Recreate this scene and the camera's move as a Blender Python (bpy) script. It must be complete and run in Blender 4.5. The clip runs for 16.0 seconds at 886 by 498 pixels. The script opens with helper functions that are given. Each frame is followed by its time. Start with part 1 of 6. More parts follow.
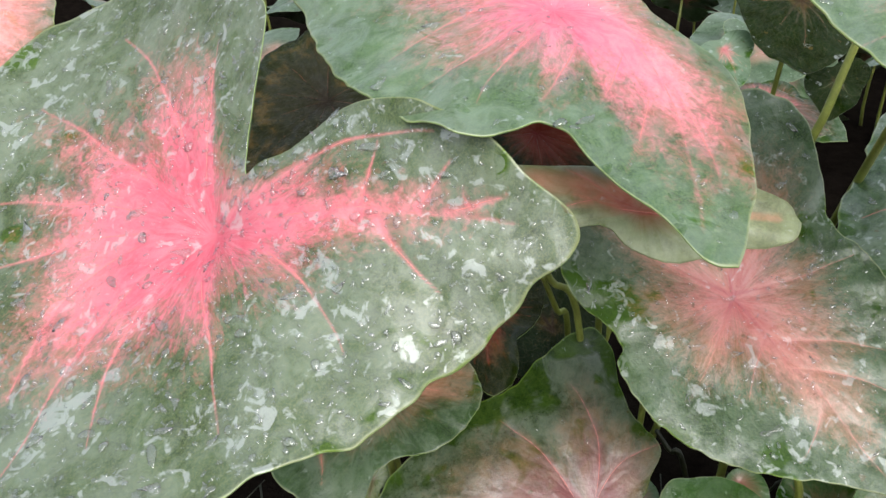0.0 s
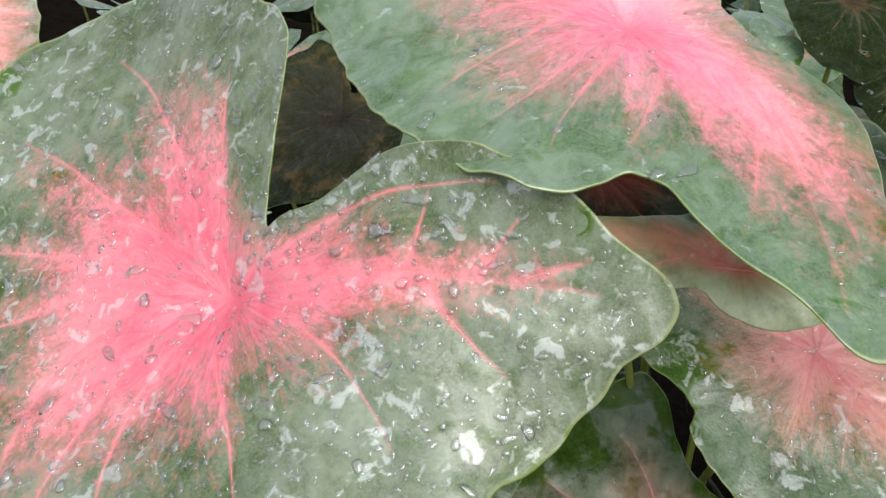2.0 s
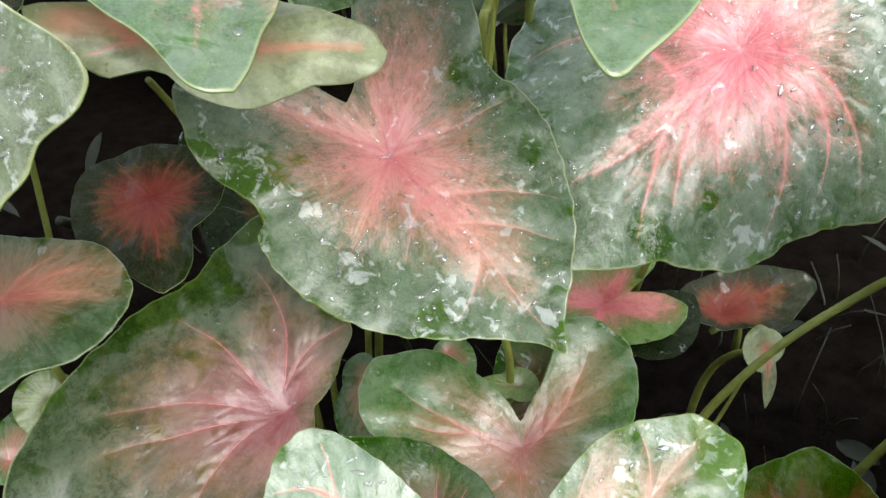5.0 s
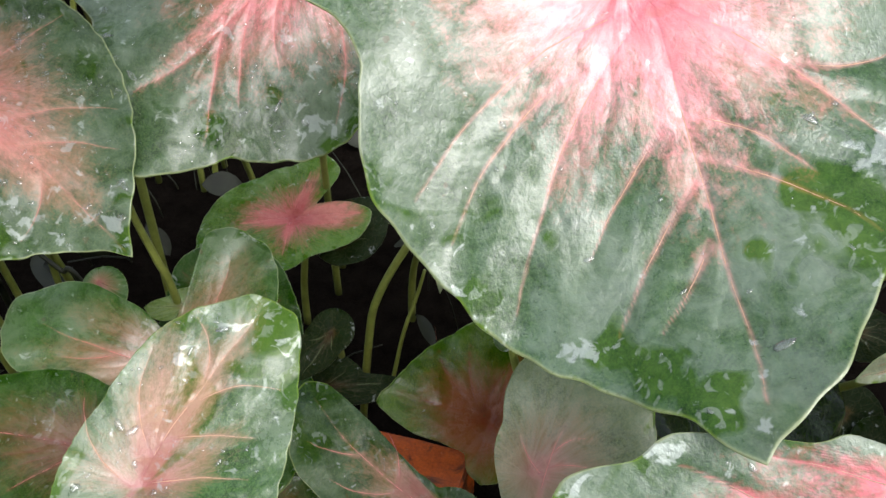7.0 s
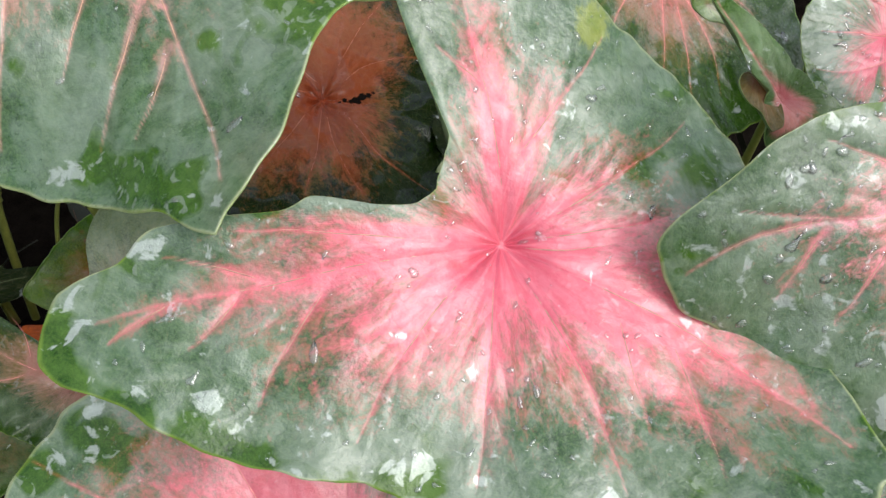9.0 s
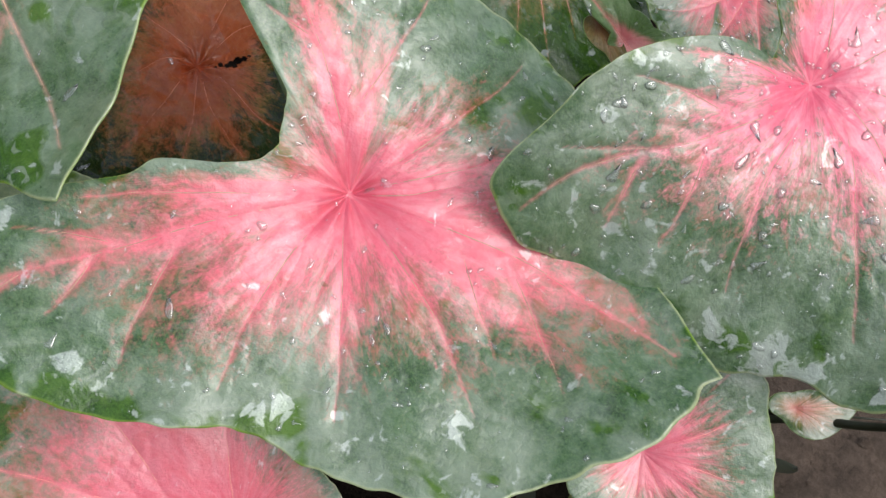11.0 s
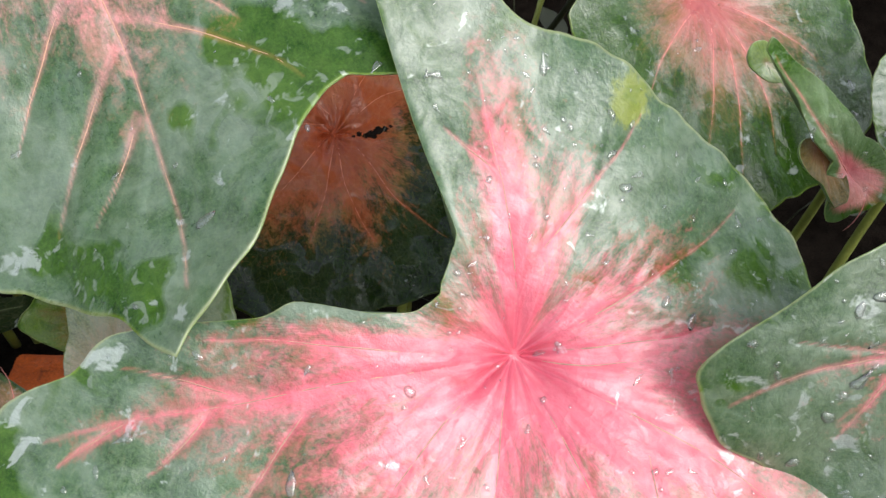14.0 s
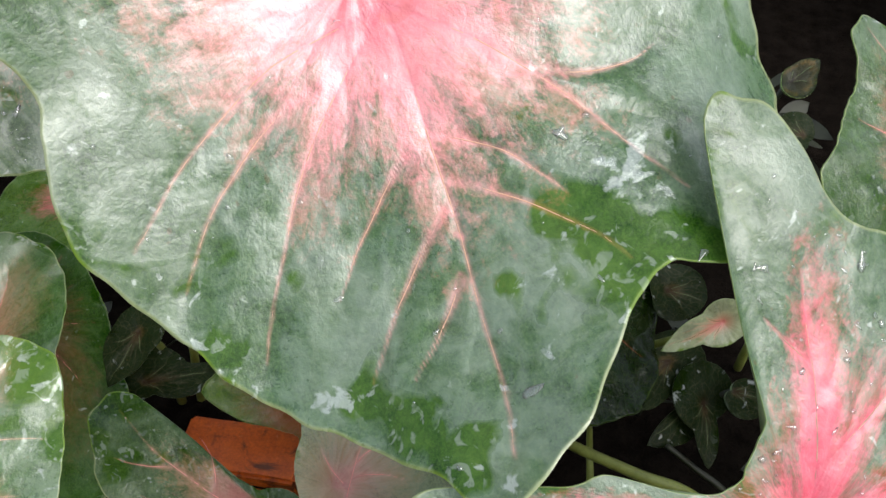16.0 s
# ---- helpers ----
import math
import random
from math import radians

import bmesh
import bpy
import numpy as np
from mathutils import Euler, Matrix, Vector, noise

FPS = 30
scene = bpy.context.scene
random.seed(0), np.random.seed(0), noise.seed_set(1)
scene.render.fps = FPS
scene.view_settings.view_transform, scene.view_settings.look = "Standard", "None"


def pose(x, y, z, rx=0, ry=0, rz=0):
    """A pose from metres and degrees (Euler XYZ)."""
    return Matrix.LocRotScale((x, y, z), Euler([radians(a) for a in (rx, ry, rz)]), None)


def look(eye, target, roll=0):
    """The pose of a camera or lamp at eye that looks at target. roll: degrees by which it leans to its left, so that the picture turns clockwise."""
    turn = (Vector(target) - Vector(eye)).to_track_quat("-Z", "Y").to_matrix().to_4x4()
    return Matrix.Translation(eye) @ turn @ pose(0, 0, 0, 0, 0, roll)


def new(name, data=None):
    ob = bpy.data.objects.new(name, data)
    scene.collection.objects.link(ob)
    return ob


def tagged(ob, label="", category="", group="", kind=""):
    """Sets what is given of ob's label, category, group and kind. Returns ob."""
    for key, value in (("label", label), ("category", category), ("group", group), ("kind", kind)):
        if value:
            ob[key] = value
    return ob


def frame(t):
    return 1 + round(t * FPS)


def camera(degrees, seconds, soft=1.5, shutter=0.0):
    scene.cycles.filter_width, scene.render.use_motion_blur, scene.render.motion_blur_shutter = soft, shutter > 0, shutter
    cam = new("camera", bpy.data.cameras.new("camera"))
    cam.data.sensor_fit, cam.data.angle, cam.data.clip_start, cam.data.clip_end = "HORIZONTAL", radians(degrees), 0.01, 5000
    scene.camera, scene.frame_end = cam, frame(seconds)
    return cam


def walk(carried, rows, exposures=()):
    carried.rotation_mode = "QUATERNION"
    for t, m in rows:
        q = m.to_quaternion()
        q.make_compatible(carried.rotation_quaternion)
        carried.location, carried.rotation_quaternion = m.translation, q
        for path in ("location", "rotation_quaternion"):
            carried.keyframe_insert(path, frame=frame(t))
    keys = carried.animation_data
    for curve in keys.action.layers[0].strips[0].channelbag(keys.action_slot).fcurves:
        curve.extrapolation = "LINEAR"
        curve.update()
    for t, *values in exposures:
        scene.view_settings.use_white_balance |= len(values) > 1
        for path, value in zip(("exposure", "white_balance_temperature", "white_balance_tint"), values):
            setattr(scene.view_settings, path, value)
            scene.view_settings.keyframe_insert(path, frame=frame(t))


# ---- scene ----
cam = camera(56.62, 16.0, soft=1.5)
PATH = [
    (0, 0.0000, 0.0000, 0.6800, 60.66, -0.26, 0.15),
    (0.5, -0.0277, -0.0004, 0.6742, 60.39, -0.39, 1.36),
    (1, -0.0454, 0.0110, 0.6693, 59.78, -0.92, 1.11),
    (1.5, -0.0434, 0.0437, 0.6689, 59.66, -0.74, 0.27),
    (2, -0.0315, 0.0830, 0.6745, 60.17, -0.02, -0.42),
    (2.5, -0.0038, 0.0772, 0.6794, 59.96, 0.51, -1.12),
    (3, 0.0509, 0.0796, 0.6629, 57.92, 0.67, -4.15),
    (3.5, 0.0985, 0.0639, 0.6417, 56.74, 0.27, -6.09),
    (3.7, 0.1167, 0.0556, 0.6344, 56.57, 0.61, -6.35),
    (5.8, 0.1927, -0.0038, 0.6210, 53.29, -1.11, -14.94),
    (6, 0.2215, -0.0170, 0.6193, 53.16, -0.72, -15.84),
    (6.5, 0.2881, -0.0459, 0.6155, 52.41, -0.25, -19.22),
    (7, 0.3405, -0.0740, 0.6081, 51.12, 0.80, -22.01),
    (7.5, 0.3971, -0.1083, 0.5938, 48.55, 1.48, -25.95),
    (8, 0.4334, -0.1344, 0.5779, 46.71, 1.44, -30.09),
    (8.5, 0.4453, -0.1587, 0.5800, 44.27, 1.06, -34.42),
    (9, 0.4515, -0.1859, 0.5829, 43.53, -0.26, -39.43),
    (11.3, 0.4843, -0.2399, 0.5963, 41.00, -0.84, -45.70),
    (11.5, 0.5004, -0.2441, 0.5973, 41.25, -1.08, -46.22),
    (12, 0.5394, -0.2455, 0.5991, 41.17, -1.00, -46.56),
    (12.5, 0.5567, -0.2341, 0.6001, 41.77, 0.22, -44.98),
    (13, 0.5489, -0.2035, 0.5936, 42.06, 0.46, -42.54),
    (13.5, 0.5294, -0.1701, 0.5842, 41.65, 0.03, -39.94),
    (14, 0.5119, -0.1308, 0.5824, 41.80, 0.24, -36.42),
    (14.5, 0.4969, -0.1049, 0.5914, 42.59, -0.21, -34.36),
    (15, 0.4736, -0.0826, 0.6055, 42.98, 0.03, -32.56),
    (15.5, 0.4543, -0.0624, 0.6254, 43.47, 0.19, -30.99),
    (16, 0.4387, -0.0419, 0.6313, 44.12, -0.46, -30.05),
]
EXPOSURES = [(0.0, 0.02), (2.5, -0.02), (3.0, 0.0), (3.5, 0.08), (6.0, 0.37), (7.0, 0.0), (7.6, 0.05), (8.3, 0.0), (9.0, -0.02), (11.5, -0.20), (12.5, -0.26), (13.2, -0.26), (13.6, -0.08), (14.1, 0.07), (14.5, 0.13), (15.0, 0.14), (15.5, 0.06), (16.0, 0.0)]
walk(cam, [(t, pose(x, y, z, rx, ry, rz)) for t, x, y, z, rx, ry, rz in PATH], EXPOSURES)

# ---- world and light: a bright overcast sky after rain ----
world = bpy.data.worlds.new("overcast_sky")
scene.world = world
world.use_nodes = True
wn = world.node_tree.nodes
wl = world.node_tree.links
sky = wn.new("ShaderNodeTexSky")
sky.sky_type = "NISHITA"
sky.sun_disc = False
sky.sun_elevation = radians(47)
sky.sun_rotation = radians(172)
sky.dust_density = 4.0
grey = wn.new("ShaderNodeHueSaturation")
grey.inputs["Saturation"].default_value = 0.6
wl.new(sky.outputs["Color"], grey.inputs["Color"])
# an even veil of cloud in front of it
veil = wn.new("ShaderNodeMix")
veil.data_type, veil.blend_type = "RGBA", "ADD"
veil.inputs[0].default_value = 1.0
veil.inputs[7].default_value = (2.7, 3.0, 3.3, 1.0)
wl.new(grey.outputs["Color"], veil.inputs[6])
wl.new(veil.outputs[2], wn["Background"].inputs["Color"])
wn["Background"].inputs["Strength"].default_value = SKY_STRENGTH = 0.138

sun_data = bpy.data.lights.new("sun", "SUN")
sun_data.energy = 1.35
sun_data.angle = radians(45)
sun_data.color = (0.96, 0.98, 1.0)
sun = new("sun", sun_data)
sun.matrix_world = look((0, 0, 5), (-0.8, 4.6, 0))


# ---- materials ----
def material(name):
    m = bpy.data.materials.new(name)
    m.use_nodes = True
    nt = m.node_tree
    return m, nt.nodes, nt.links, nt.nodes["Principled BSDF"]


def mathnode(nodes, links, op, a, b=None, clamp=False):
    n = nodes.new("ShaderNodeMath")
    n.operation, n.use_clamp = op, clamp
    for i, v in enumerate((a, b)):
        if v is None:
            continue
        if isinstance(v, (int, float)):
            n.inputs[i].default_value = v
        else:
            links.new(v, n.inputs[i])
    return n.outputs[0]


def noisenode(nodes, links, vector, scale, detail=4.0, rough=0.6, distortion=0.0):
    n = nodes.new("ShaderNodeTexNoise")
    n.inputs["Scale"].default_value = scale
    n.inputs["Detail"].default_value = detail
    n.inputs["Roughness"].default_value = rough
    n.inputs["Distortion"].default_value = distortion
    links.new(vector, n.inputs["Vector"])
    return n.outputs["Fac"]


def rampnode(nodes, links, fac, stops, smooth=False):
    n = nodes.new("ShaderNodeValToRGB")
    n.color_ramp.interpolation = "EASE" if smooth else "LINEAR"
    e = n.color_ramp.elements
    while len(e) < len(stops):
        e.new(0.5)
    for el, (at, col) in zip(e, stops):
        el.position = at
        el.color = (*col, 1) if isinstance(col, tuple) else (col, col, col, 1)
    links.new(fac, n.inputs["Fac"])
    return n.outputs["Color"]


def mixnode(nodes, links, fac, a, b, kind="MIX"):
    n = nodes.new("ShaderNodeMix")
    n.data_type, n.blend_type = "RGBA", kind
    for sock, v in (("Factor", fac), ("A", a), ("B", b)):
        s = [i for i in n.inputs if i.name == sock and i.type == ("VALUE" if sock == "Factor" else "RGBA")][0]
        if isinstance(v, (int, float)):
            s.default_value = v
        elif isinstance(v, tuple):
            s.default_value = (*v, 1)
        else:
            links.new(v, s)
    return [o for o in n.outputs if o.type == "RGBA"][0]


def leaf_material(name, pink, green, reach=0.45, pull=0.25, silver=0.0, clear=0.3, rough=0.40, fleck=0.8, soft=0.14, wax=0.5, blotch=0.24, pale=0.08, spec=1.0, ochre=0.4, relief=1.0, gloss=1.0, margin=0.6, thread_of=0.62, ripples=0.6, sheen_grey=0.22, speck=0.85):
    """Blade top: pink heart that breaks up into specks towards the green, scars, grey sky sheen painted into the green,
    silvery films of rain and wet patches with no waxy sheen on them.
    """
    m, n, k, b = material(name)
    co = n.new("ShaderNodeTexCoord")
    info = n.new("ShaderNodeObjectInfo")
    shift = n.new("ShaderNodeVectorMath")
    shift.operation = "ADD"
    k.new(co.outputs["Object"], shift.inputs[0])
    k.new(mathnode(n, k, "MULTIPLY", info.outputs["Random"], 7.0), shift.inputs[1])
    p = shift.outputs[0]
    rad = n.new("ShaderNodeAttribute")
    rad.attribute_name = "reach"
    vein = n.new("ShaderNodeAttribute")
    vein.attribute_name = "vein"
    R, V = rad.outputs["Fac"], vein.outputs["Fac"]
    wetness, films, yellowing, blush = (n.new("ShaderNodeAttribute") for _ in range(4))
    wetness.attribute_name, films.attribute_name, yellowing.attribute_name, blush.attribute_name = "wet", "film_glare", "yellow", "blush"
    along = n.new("ShaderNodeAttribute")
    along.attribute_name = "grain"
    drift = n.new("ShaderNodeVectorMath")
    drift.operation = "ADD"
    k.new(along.outputs["Vector"], drift.inputs[0])
    k.new(mathnode(n, k, "MULTIPLY", info.outputs["Random"], 5.0), drift.inputs[1])
    broad = noisenode(n, k, p, 14, 4, 0.55, 0.5)
    coarse = noisenode(n, k, p, 55, 5, 0.65, 0.15)
    clump = noisenode(n, k, p, 210, 4, 0.7, 0.4)
    fine = noisenode(n, k, p, 760, 3, 0.8)
    off = lambda s: mathnode(n, k, "SUBTRACT", s, 0.5)
    mul = lambda s, v: mathnode(n, k, "MULTIPLY", s, v)
    add = lambda s, v: mathnode(n, k, "ADD", s, v)
    # pinkness falls off towards the margin, slower along veins, and breaks into specks
    q = add(add(mathnode(n, k, "SUBTRACT", reach, R), mul(V, pull * 0.7)), mul(blush.outputs["Fac"], 0.4))
    q = add(q, mul(off(broad), blotch))
    q = add(q, mul(off(coarse), 0.26))
    q = add(q, mul(off(noisenode(n, k, drift.outputs[0], 150, 5, 0.68, 0.9)), fleck * 0.85))
    q = add(q, mul(off(noisenode(n, k, drift.outputs[0], 620, 3, 0.7)), fleck * 0.5))
    mask = rampnode(n, k, add(q, 0.5), [(0.5 - soft * 1.7, 0.0), (0.5 + soft * 1.7, 1.0)], True)
    gvar = rampnode(n, k, add(mul(coarse, 0.5), add(mul(broad, 0.3), mul(clump, 0.2))), [(0.36, tuple(c * 0.42 for c in green)), (0.64, tuple(min(1, c * 1.5) for c in green))])
    gvar = mixnode(n, k, rampnode(n, k, fine, [(0.42, 0.0), (0.66, speck)]), gvar, (green[0] * 2.0 + 0.012, green[1] * 1.6, green[2] * 1.5))
    # grey sheen of the sky, painted into the green in soft patches
    sheen_mask = rampnode(n, k, add(mul(coarse, 0.22), add(mul(broad, 0.53), mul(clump, 0.25))), [(0.40, 0.0), (0.64, sheen_grey)], True)
    gvar = mixnode(n, k, sheen_mask, gvar, (0.30, 0.33, 0.26))
    light = (min(1.0, pink[0] * 1.05 + pale), min(1.0, pink[1] * 1.15 + pale), min(1.0, pink[2] * 1.0 + pale * 0.8))
    deep = (pink[0] * 0.90, pink[1] * 0.62, pink[2] * 0.70)
    pvar = rampnode(n, k, add(R, mul(off(coarse), 0.6)), [(0.02, deep), (0.24, pink), (0.60, light)])
    pvar = mixnode(n, k, rampnode(n, k, add(mul(clump, 0.6), mul(fine, 0.4)), [(0.48, 0.0), (0.66, 0.55)]), pvar, deep)
    gvar = mixnode(n, k, rampnode(n, k, add(yellowing.outputs["Fac"], mul(off(clump), 1.5)), [(0.3, 0.0), (0.75, 0.8)], True), gvar, (0.24, 0.28, 0.03))
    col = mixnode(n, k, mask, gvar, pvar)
    # ochre specks where the two colours meet
    rim = mul(mul(mask, mathnode(n, k, "SUBTRACT", 1.0, mask)), 4.0)
    col = mixnode(n, k, mul(mul(rim, rampnode(n, k, coarse, [(0.45, 0.0), (0.6, 1.0)])), ochre), col, (0.20, 0.11, 0.03))
    # veins keep a beaded thread of colour out to the margin
    bead = mul(rampnode(n, k, add(mul(clump, 0.55), mul(coarse, 0.45)), [(0.36, 0.35), (0.60, 1.0)]), 1.0)
    col = mixnode(n, k, mul(rampnode(n, k, V, [(0.34, 0.0), (0.80, thread_of)], True), bead), col, mixnode(n, k, 0.5, pink, light))
    # ribs run darker where they gather at the heart
    core = mul(rampnode(n, k, R, [(0.05, 0.75), (0.42, 0.0)]), rampnode(n, k, V, [(0.45, 0.0), (0.9, 1.0)], True))
    col = mixnode(n, k, mul(core, bead), col, (pink[0] * 0.78, pink[1] * 0.36, pink[2] * 0.55))
    # fine net of veins that quilts the skin
    net = n.new("ShaderNodeTexVoronoi")
    net.feature = "DISTANCE_TO_EDGE"
    net.inputs["Scale"].default_value = 95
    warp = n.new("ShaderNodeVectorMath")
    warp.operation = "MULTIPLY_ADD"
    k.new(p, warp.inputs[0])
    warp.inputs[1].default_value = (1.0, 1.7, 1.0)
    k.new(mul(coarse, 0.012), warp.inputs[2])
    k.new(warp.outputs[0], net.inputs["Vector"])
    quilt = rampnode(n, k, net.outputs["Distance"], [(0.0, 0.0), (0.16, 1.0)], True)
    thread = rampnode(n, k, net.outputs["Distance"], [(0.012, 0.10), (0.05, 0.0)])
    col = mixnode(n, k, mul(thread, bead), col, mixnode(n, k, 0.5, col, (0.45, 0.42, 0.25)))
    # small brown scars
    scar = noisenode(n, k, p, 90, 2, 0.5)
    col = mixnode(n, k, rampnode(n, k, scar, [(0.735, 0.0), (0.76, 0.6)]), col, (0.10, 0.075, 0.02))
    col = mixnode(n, k, rampnode(n, k, add(R, mul(off(coarse), 0.008)), [(0.990, 0.0), (0.997, margin)]), col, (0.42, 0.46, 0.22))
    # silvery films of rain; their pale glare is painted into colour and metallic
    film_glare = noisenode(n, k, p, 88, 3, 0.55, 0.7)
    film_glare = add(add(film_glare, add(mul(off(broad), 0.22), mul(R, 0.05))), mul(films.outputs["Fac"], 0.25))
    film_glare = add(film_glare, add(mul(off(clump), 0.16), mul(off(noisenode(n, k, drift.outputs[0], 200, 3, 0.6, 0.8)), 0.14)))
    sil = rampnode(n, k, film_glare, [(0.705 - 0.095 * silver, 0.0), (0.775 - 0.095 * silver, 1.0)])
    # wet patches, most of them along the margin, where the waxy sheen is gone
    sheet = noisenode(n, k, p, 30, 3, 0.5, 0.8)
    edge = mul(rampnode(n, k, R, [(0.80, 0.0), (1.0, 1.0)], True), 0.09)
    clr = rampnode(n, k, add(add(sheet, edge), add(mul(wetness.outputs["Fac"], 0.30), mul(off(clump), 0.05))), [(0.66 - 0.14 * clear, 0.0), (0.76 - 0.14 * clear, 1.0)])
    # ripples of bright sky on the wet patches, painted in as pale colour
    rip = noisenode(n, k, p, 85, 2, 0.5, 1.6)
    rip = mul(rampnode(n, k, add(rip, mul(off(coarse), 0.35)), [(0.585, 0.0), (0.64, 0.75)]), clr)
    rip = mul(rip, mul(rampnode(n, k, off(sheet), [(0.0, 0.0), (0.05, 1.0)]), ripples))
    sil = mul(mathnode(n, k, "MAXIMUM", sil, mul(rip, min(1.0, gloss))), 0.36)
    # water soaks the skin darker and deeper in colour
    col = mixnode(n, k, mul(clr, mathnode(n, k, "SUBTRACT", 1.0, mul(mask, 0.8))), col, (0.52, 0.72, 0.20), "MULTIPLY")
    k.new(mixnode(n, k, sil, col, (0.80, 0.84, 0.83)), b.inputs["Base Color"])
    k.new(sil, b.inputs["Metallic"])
    ro = add(mul(off(clump), 0.25), add(mul(off(broad), 0.30), rough))
    k.new(mathnode(n, k, "MULTIPLY", ro, mathnode(n, k, "SUBTRACT", 1.0, mul(sil, 0.4)), True), b.inputs["Roughness"])
    b.inputs["IOR"].default_value = 1.6
    fibre = noisenode(n, k, drift.outputs[0], 75, 4, 0.62, 1.2)
    sheen = rampnode(n, k, add(mul(fibre, 0.55), add(mul(broad, 0.30), mul(coarse, 0.15))), [(0.38, 0.22), (0.60, 1.0)], True)
    dry = mathnode(n, k, "SUBTRACT", 1.0, mul(clr, 0.92))
    k.new(mul(mul(mul(sheen, 0.85), dry), spec), b.inputs["Specular IOR Level"])
    waxy = mul(mul(sheen, wax * spec), dry)
    k.new(mathnode(n, k, "MAXIMUM", mul(clr, gloss), waxy), b.inputs["Coat Weight"])
    k.new(mathnode(n, k, "SUBTRACT", 1.95, mul(clr, 0.61)), b.inputs["Coat IOR"])
    k.new(rampnode(n, k, clr, [(0.0, 0.28), (1.0, 0.05)]), b.inputs["Coat Roughness"])
    hgt = add(add(mul(coarse, 1.2), mul(V, -0.6)), add(mul(quilt, 0.05), add(mul(clump, 0.45), mul(fine, 0.15))))
    bump = n.new("ShaderNodeBump")
    bump.inputs["Strength"].default_value = 0.5
    bump.inputs["Distance"].default_value = 0.0016 * relief
    k.new(hgt, bump.inputs["Height"])
    k.new(bump.outputs["Normal"], b.inputs["Normal"])
    b2 = n.new("ShaderNodeBump")
    b2.inputs["Strength"].default_value = 0.8
    b2.inputs["Distance"].default_value = 0.0006 * relief
    k.new(add(mul(coarse, 1.2), add(mul(quilt, 0.06), mul(clump, 0.25))), b2.inputs["Height"])
    k.new(b2.outputs["Normal"], b.inputs["Coat Normal"])
    return m


def plain_material(name, col, rough=0.5, scale=60, vary=0.35, bumpy=0.2, spec=0.5, coat=0.0, dist=0.001):
    m, n, k, b = material(name)
    co = n.new("ShaderNodeTexCoord")
    f = noisenode(n, k, co.outputs["Object"], scale, 5, 0.65)
    g = noisenode(n, k, co.outputs["Object"], scale * 9, 3, 0.6)
    f2 = mathnode(n, k, "ADD", mathnode(n, k, "MULTIPLY", f, 0.7), mathnode(n, k, "MULTIPLY", g, 0.3))
    c = rampnode(n, k, f2, [(0.3, tuple(x * (1 - vary) for x in col)), (0.7, tuple(min(1, x * (1 + vary)) for x in col))])
    k.new(c, b.inputs["Base Color"])
    b.inputs["Roughness"].default_value = rough
    b.inputs["Specular IOR Level"].default_value = spec
    b.inputs["Coat Weight"].default_value = coat
    b.inputs["Coat Roughness"].default_value = 0.06
    bump = n.new("ShaderNodeBump")
    bump.inputs["Strength"].default_value = bumpy
    bump.inputs["Distance"].default_value = dist
    k.new(f2, bump.inputs["Height"])
    k.new(bump.outputs["Normal"], b.inputs["Normal"])
    return m


def brick_material():
    """Fired orange clay, wet, with dark damp stains and pale scuffs."""
    m, n, k, b = material("brick_orange")
    co = n.new("ShaderNodeTexCoord")
    p = co.outputs["Object"]
    grain = noisenode(n, k, p, 420, 4, 0.7)
    cloud = noisenode(n, k, p, 60, 5, 0.65, 0.6)
    c = rampnode(n, k, mathnode(n, k, "ADD", mathnode(n, k, "MULTIPLY", grain, 0.5), mathnode(n, k, "MULTIPLY", cloud, 0.5)), [(0.32, (0.40, 0.060, 0.006)), (0.60, (0.72, 0.135, 0.012))])
    damp = rampnode(n, k, noisenode(n, k, p, 26, 5, 0.6, 0.9), [(0.50, 0.0), (0.62, 0.85)], True)
    c = mixnode(n, k, damp, c, (0.060, 0.020, 0.008))
    scuff = rampnode(n, k, noisenode(n, k, p, 150, 4, 0.7), [(0.64, 0.0), (0.72, 0.5)])
    k.new(mixnode(n, k, scuff, c, (0.74, 0.28, 0.10)), b.inputs["Base Color"])
    b.inputs["Roughness"].default_value = 0.5
    b.inputs["Specular IOR Level"].default_value = 0.35
    b.inputs["Coat Weight"].default_value = 0.2
    b.inputs["Coat Roughness"].default_value = 0.12
    bump = n.new("ShaderNodeBump")
    bump.inputs["Strength"].default_value = 0.7
    bump.inputs["Distance"].default_value = 0.0025
    k.new(mathnode(n, k, "ADD", cloud, mathnode(n, k, "MULTIPLY", grain, 0.4)), bump.inputs["Height"])
    k.new(bump.outputs["Normal"], b.inputs["Normal"])
    return m


